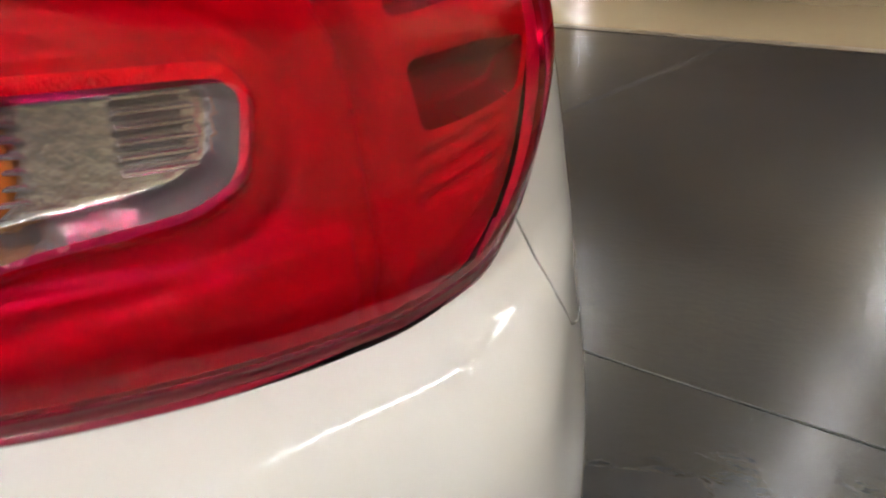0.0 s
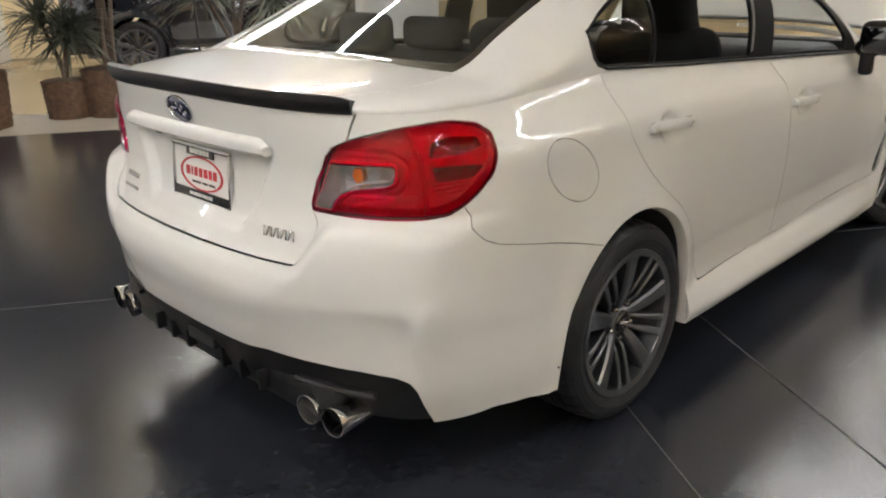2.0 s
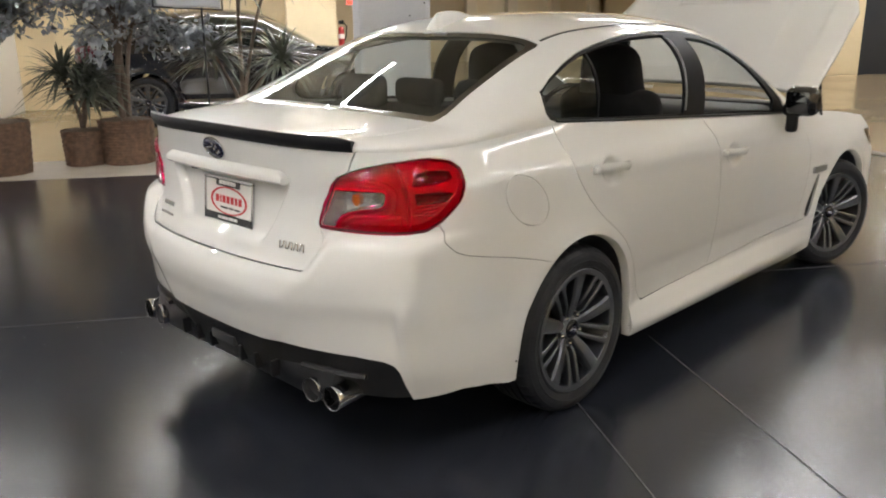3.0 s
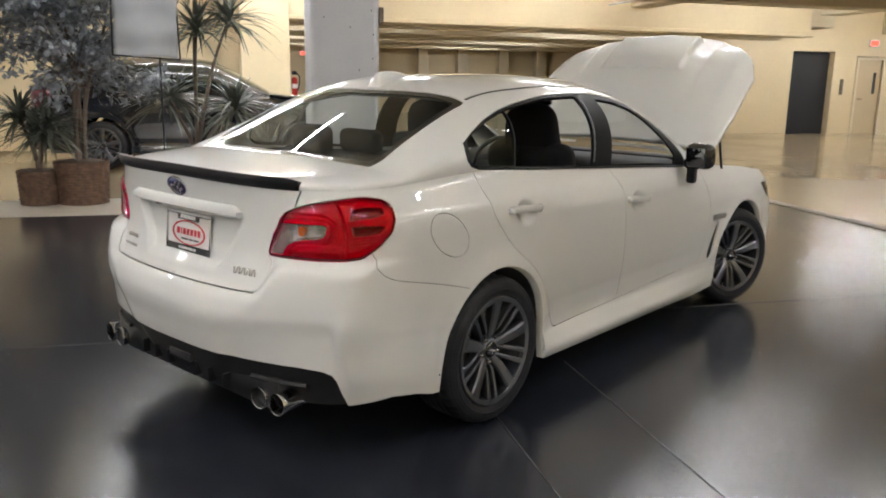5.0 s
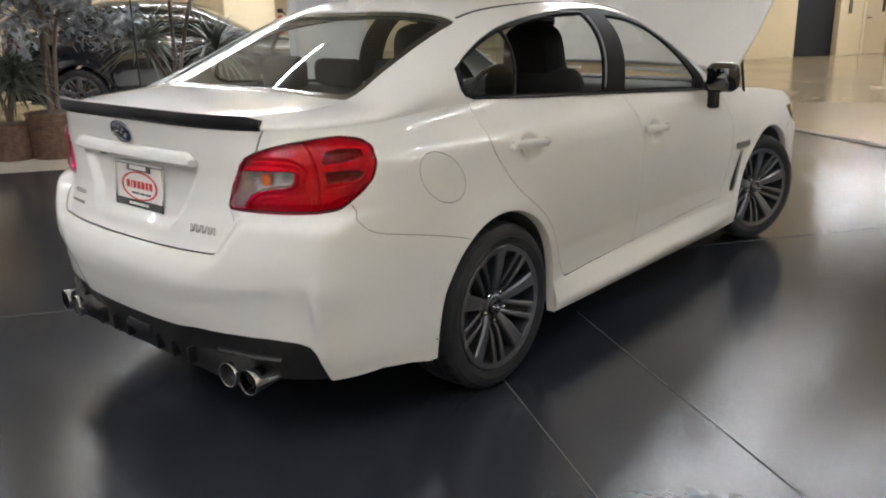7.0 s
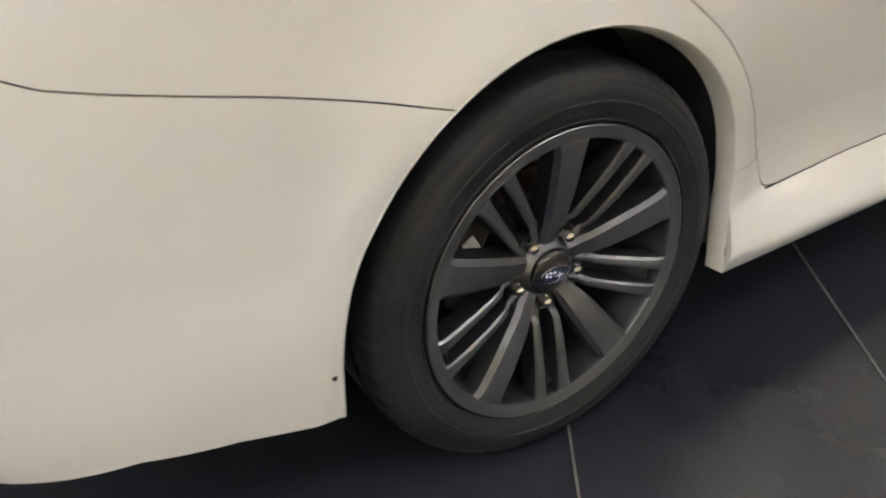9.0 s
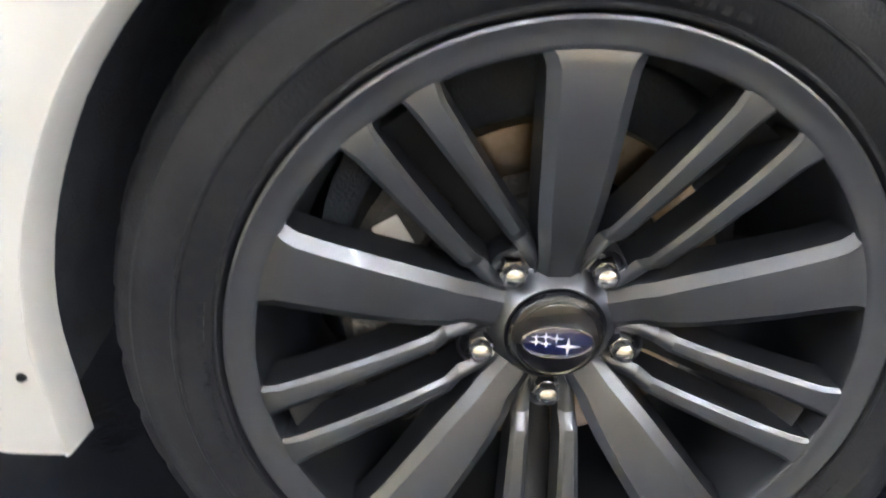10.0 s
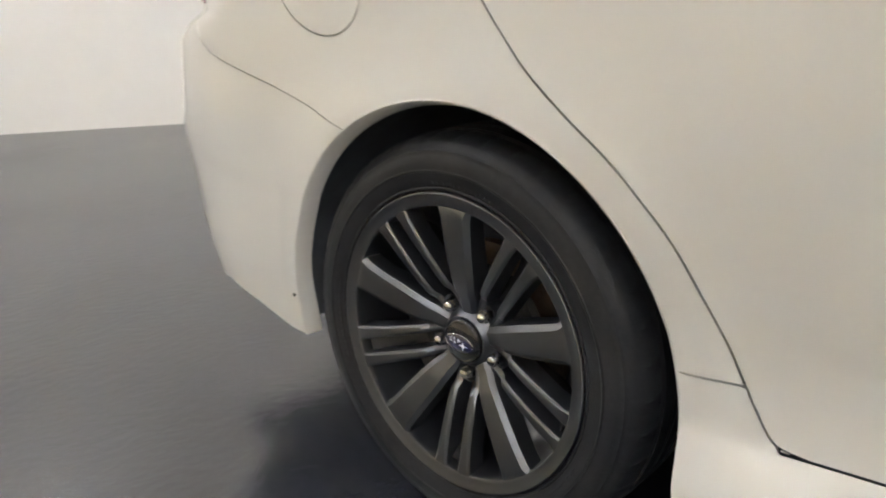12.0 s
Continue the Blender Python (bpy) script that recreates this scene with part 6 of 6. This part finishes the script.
def ficus(at, r, h, top, spread, seed, n_clump=70, per=30):
    """A potted ficus: several stems from a basket, a loose crown of small leaves."""
    rng = random.Random(seed)
    tree = new("potted_ficus")
    tagged(tree, "grey-green potted ficus tree in a wicker basket", "potted plant", "potted plants")
    basket(tree, r * 0.9, r, h)
    tips = []
    for k in range(4):
        a = rng.uniform(0, 6.28)
        bend = Vector((math.cos(a), math.sin(a), 0)) * rng.uniform(0.15, 0.38) * spread
        pts = []
        base = Vector((rng.uniform(-0.06, 0.06), rng.uniform(-0.06, 0.06), h - 0.05))
        for i in range(12):
            u = i / 11
            pts.append(base + bend * u ** 1.4 + Vector((0.04 * math.sin(5 * u + a), 0.04 * math.cos(4 * u + a), (top * 0.80 - h) * u)))
        bm = bmesh.new()
        stem(bm, pts, rng.uniform(0.022, 0.032), 0.010)
        for i in range(5, 12):
            for _ in range(2):
                d = Vector((rng.uniform(-1, 1), rng.uniform(-1, 1), rng.uniform(0.0, 0.8))).normalized()
                q = pts[i] + d * rng.uniform(0.25, 0.62) * spread
                mid = (pts[i] + q) / 2 + Vector((0, 0, 0.05))
                twig = bmesh.new()
                stem(twig, [pts[i], mid, q], 0.008, 0.003, 5)
                part("branch", twig, M_BARK, tree, sharp=60)
                tips += [q, mid, q + d * 0.1]
        part("trunk", bm, M_BARK, tree, "pale bark stem", sharp=60)
    verts, faces = [], []
    for c in range(n_clump):
        q = rng.choice(tips) + Vector((rng.gauss(0, 0.10), rng.gauss(0, 0.10), rng.gauss(0, 0.09)))
        q.z = min(max(q.z, h + 0.25), top)
        for _ in range(per):
            d = Vector((rng.gauss(0, 1), rng.gauss(0, 1), rng.gauss(-0.45, 0.6)))
            leaf(verts, faces, q + Vector((rng.gauss(0, 0.065), rng.gauss(0, 0.065), rng.gauss(0, 0.06))), d, Vector((rng.gauss(0, 0.4), rng.gauss(0, 0.4), 1)), rng.uniform(0.07, 0.125), rng.uniform(0.019, 0.032))
    mesh_object("crown", verts, faces, M_LEAF, tree, "dusty grey-green leaves", smooth=False)
    tree.matrix_basis = Matrix.Translation(at)
    return tree


def dracaena(at, r, h, heads, seed, length=0.5):
    """A potted dracaena: bare canes, each with a tuft of long strap leaves."""
    rng = random.Random(seed)
    tree = new("potted_dracaena")
    tagged(tree, "spiky potted dracaena in a wicker basket", "potted plant", "potted plants")
    basket(tree, r * 0.9, r, h)
    for hx, hy, hz in heads:
        bm = bmesh.new()
        pts = [Vector((hx * u ** 1.5 + 0.02 * math.sin(6 * u), hy * u ** 1.5, h - 0.05 + (hz - h + 0.05) * u)) for u in np.linspace(0, 1, 9)]
        stem(bm, pts, 0.026, 0.016)
        part("cane", bm, M_BARK, tree, "bare brown cane", sharp=60)
        verts, faces = [], []
        for k in range(95):
            a, el = rng.uniform(0, 6.28), rng.uniform(-0.2, 1.25)
            d = Vector((math.cos(a) * math.cos(el), math.sin(a) * math.cos(el), math.sin(el)))
            side = Vector((-math.sin(a), math.cos(a), 0))
            L = length * rng.uniform(0.7, 1.1)
            p = pts[-1] + Vector((0, 0, rng.uniform(-0.10, 0.06)))
            b = len(verts)
            for i in range(6):
                u = i / 5
                c = p + d * L * u + Vector((0, 0, -0.42 * L * u * u * (1.2 - math.sin(el) * 0.5)))
                w = 0.020 * (1 - u ** 2.2) * (0.5 + min(1, u * 4) * 0.5)
                verts += [c - side * w, c + Vector((0, 0, -w * 0.4)), c + side * w]
                if i:
                    j = b + 3 * i
                    faces += [(j - 3, j - 2, j + 1, j), (j - 2, j - 1, j + 2, j + 1)]
        mesh_object("leaf_tuft", verts, faces, M_STRAP, tree, "long arching strap leaves", smooth=True)
    tree.matrix_basis = Matrix.Translation(at)
    return tree


ficus((-6.05, 1.49, 0), 0.285, 0.47, 2.85, 1.45, 11, 215, 34)
dracaena((-6.28, 1.12, 0), 0.225, 0.37, ((-0.12, -0.10, 0.95), (0.10, 0.05, 0.80), (-0.02, 0.16, 0.88)), 5, 0.55)
ficus((-6.35, 0.30, 0), 0.30, 0.52, 2.75, 1.35, 23, 190, 34)
dracaena((-5.77, 2.76, 0), 0.25, 0.42, ((0.05, 0.05, 1.95), (0.25, 0.35, 2.05), (-0.12, -0.25, 1.15), (0.18, 0.45, 1.05), (-0.1, 0.15, 2.55)), 8, 0.64)

# cloth screen on a stand
stand = tagged(new("cloth_screen"), "pale grey cloth screen with a dark edge on a thin stand", "screen")
n = 24
verts, faces = [], []
for i in range(n + 1):
    for j in range(n + 1):
        u, v = i / n - 0.5, j / n - 0.5
        x = 0.64 * u * (1 - 0.02 * math.cos(3 * v)) + 0.02 * v
        z = 0.64 * v - 0.05 * u + 0.015 * math.sin(5 * u) * (v < 0.4)
        verts.append((x, 0.018 * math.sin(7 * u + 3 * v) + 0.012 * math.sin(13 * v), z))
for i in range(n):
    for j in range(n):
        a = i * (n + 1) + j
        faces.append((a, a + n + 1, a + n + 2, a + 1))
cloth = mesh_object("cloth", verts, faces, M_CLOTH, stand)
sol = cloth.modifiers.new("thick", "SOLIDIFY")
sol.thickness = 0.006
bm = bmesh.new()
for a, b in (((-0.33, 0.004, 0.34), (0.31, 0.004, 0.30)), ((-0.33, 0.004, 0.34), (-0.345, 0.004, -0.31)), ((0.31, 0.004, 0.30), (0.33, 0.004, -0.345)), ((-0.345, 0.004, -0.31), (0.33, 0.004, -0.345))):
    rod(bm, a, b, 0.009)
part("screen_edge", bm, M_BLACK, stand, "dark screen edging", sharp=60)
bm = bmesh.new()
rod(bm, (0.12, 0.03, -1.90), (0.12, 0.03, -0.30), 0.010)
for a in (0.3, 2.4, 4.5):
    rod(bm, (0.12, 0.03, -1.60), (0.12 + 0.34 * math.cos(a), 0.03 + 0.34 * math.sin(a), -1.925), 0.009)
part("stand_pole", bm, M_BLACK, stand, "thin black tripod stand", sharp=60)
stand.matrix_basis = pose(-5.24, 1.90, 1.92, 0, 0, 52)

# far car behind the plants
def far_saloon(label, paint, place):
    far_car = tagged(new("far_car"), label, "car")
    for s in (1, -1):
        for name, tri in (("quarter_panel", cut["rest"][hull[cut["rest"]].mean(1)[:, 1] < 1.0]), ("rear_door", cut["rdoor"]), ("front_door", cut["fdoor"]), ("side_skirt", cut["skirt"]), ("front_fender", cut["rest"][hull[cut["rest"]].mean(1)[:, 1] >= 1.5])):
            panel(name, hull, tri, paint, far_car, sides=(s,))
        panel("tail_lamp", lens_p, np.concatenate([lcut["lens"], lcut["clear"], lcut["edge"]]), M_REDDARK, far_car, "red tail lamp", sides=(s,))
        panel("side_window", top, np.concatenate([cut2["qlight"], cut2["rlight"], cut2["flight"], cut2["dlo"]]), M_DARKGLASS, far_car, "dark side glass", sides=(s,))
    panel("rear_bumper", hull, np.concatenate([cut["bumper"], cut["diffuser"]]), paint, far_car, sides=BOTH)
    panel("tailgate", hull, cut["lid"], paint, far_car, sides=BOTH)
    panel("front_bumper", hull, np.concatenate([cut["nose"], cut["grille"], cut["head"]]), paint, far_car, sides=BOTH)
    panel("rear_window", top, np.concatenate([cut2["rglass"], cut2["rclear"]]), M_DARKGLASS, far_car, "dark rear glass", sides=BOTH)
    panel("windscreen", top, cut2["wshield"], M_DARKGLASS, far_car, "dark windscreen", sides=BOTH)
    panel("roof", top, np.concatenate([cut2["rest"], cut2["deck"]]), paint, far_car, sides=BOTH)
    boxed("bonnet_panel", (0, 2.80, 0.93), (1.40, 1.20, 0.06), paint, far_car, bevel=0.025, m=pose(0, 0, 0, -4, 0, 0))
    boxed("underbody", (0, 1.32, 0.28), (1.20, 3.9, 0.14), M_LINER, far_car, bevel=0.02)
    far_car.matrix_basis = place
    for m in (pose(0.77, 0, 0.3195), pose(0.77, 2.65, 0.3195), pose(-0.77, 0, 0.3195, 0, 0, 180), pose(-0.77, 2.65, 0.3195, 0, 0, 180)):
        w = copy_thing(wheel, m)
        w.parent = far_car
    return far_car


far_saloon("black saloon car parked behind the plants", M_CARBLACK, pose(-9.44, 3.54, 0, 0, 0, -34) @ Matrix.Diagonal((1.05, 1.12, 1.13, 1)))

# dark doorway, exit door, sign, extinguisher, call plate
solid("doorway_back", (-17.6, 14.5, 0), (-17.5, 16.3, 2.5), M_DARKDOOR, label="dark recess behind the doorway")
solid("doorway_panel", (-16.22, 14.74, 0.0), (-16.16, 15.40, 2.28), M_DARKDOOR, label="dark sliding panel")
solid("doorway_panel", (-16.26, 15.38, 0.0), (-16.20, 16.08, 2.28), M_DARKDOOR, label="dark sliding panel")
door = solid("door_1", (-16.10, 16.93, 0.0), (-16.05, 17.77, 2.10), M_DOORPAINT, label="tan painted exit door with a slit window", bevel=0.004)
solid("door_window", (-16.052, 17.52, 1.15), (-16.046, 17.62, 1.75), M_DARKDOOR, kind="", parent=door)
solid("door_handle", (-16.05, 17.05, 0.98), (-15.98, 17.17, 1.02), M_STEEL, kind="", parent=door, bevel=0.008)
for lo, hi in (((-16.0, 16.85, 0), (-15.97, 16.93, 2.18)), ((-16.0, 17.77, 0), (-15.97, 17.85, 2.18)), ((-16.0, 16.93, 2.10), (-15.97, 17.77, 2.18))):
    solid("door_frame", lo, hi, M_CREAM2, label="cream door frame")
sign = solid("exit_sign", (-15.99, 17.18, 2.47), (-15.94, 17.50, 2.66), M_FIXTURE, kind="", label="small lit red exit sign on the wall", bevel=0.01)
tagged(sign, category="sign")
solid("sign_face", (-15.942, 17.22, 2.50), (-15.936, 17.46, 2.63), M_EXIT, kind="", parent=sign)
plate_c = solid("call_plate", (-16.0, 16.36, 1.12), (-15.97, 16.46, 1.55), M_STRIP, kind="", label="brown call button plate on the wall", bevel=0.006)
tagged(plate_c, category="call plate")
def extinguisher(at, label, r=0.085, h=0.48):
    """A red cylinder with a rounded shoulder, valve head, lever and hose, hung on a bracket."""
    ext = tagged(new("fire_extinguisher"), label, "extinguisher", "fire extinguishers")
    pos = ROOM @ Vector(at)
    bm = bmesh.new()
    rod(bm, pos, pos + Vector((0, 0, h)), r, r, 24)
    bmesh.ops.create_uvsphere(bm, u_segments=24, v_segments=10, radius=r, matrix=Matrix.Translation(pos + Vector((0, 0, h))))
    part("cylinder", bm, M_EXTRED, ext, sharp=50)
    boxed("valve_head", tuple(pos + Vector((0, 0, h + 0.12))), (0.10, 0.05, 0.07), M_BLACK, ext, bevel=0.01)
    bm = bmesh.new()
    stem(bm, [pos + Vector((0.03, 0.02, h + 0.12)), pos + Vector((r + 0.05, 0.04, h + 0.05)), pos + Vector((r + 0.04, 0.03, h * 0.6)), pos + Vector((r + 0.01, 0.02, h * 0.3))], 0.012, 0.010)
    part("hose", bm, M_BLACK, ext, "black hose", sharp=60)
    bm = bmesh.new()
    rod(bm, pos + Vector((0, 0, h * 0.42)), pos + Vector((0, 0, h * 0.72)), r + 0.002, r + 0.002, 24)
    part("label_band", bm, M_PLATE, ext, "white label band", sharp=50)
    return ext


extinguisher((-15.86, 18.15, 1.02), "red fire extinguisher hung on the wall")
extinguisher((-11.4, 0.65, 1.07), "red fire extinguisher hung on the cream pier", 0.052, 0.27)
lamp_box = solid("exit_sign", (-22.15, 1.69, 1.99), (-22.07, 1.91, 2.12), M_FIXTURE, kind="", label="small lit red exit sign hung in the deck", bevel=0.01)
tagged(lamp_box, category="sign")
solid("sign_face", (-22.072, 1.71, 2.005), (-22.064, 1.89, 2.105), M_EXIT, kind="", parent=lamp_box)
solid("sign_hanger", (-22.12, 1.79, 2.115), (-22.10, 1.81, LOW), M_FIXTURE, kind="", parent=lamp_box)
notice = solid("wall_notice", (-15.995, 18.05, 1.75), (-15.985, 18.28, 2.15), M_EXTRED, kind="", label="red wall notice over the extinguisher")
tagged(notice, category="notice")
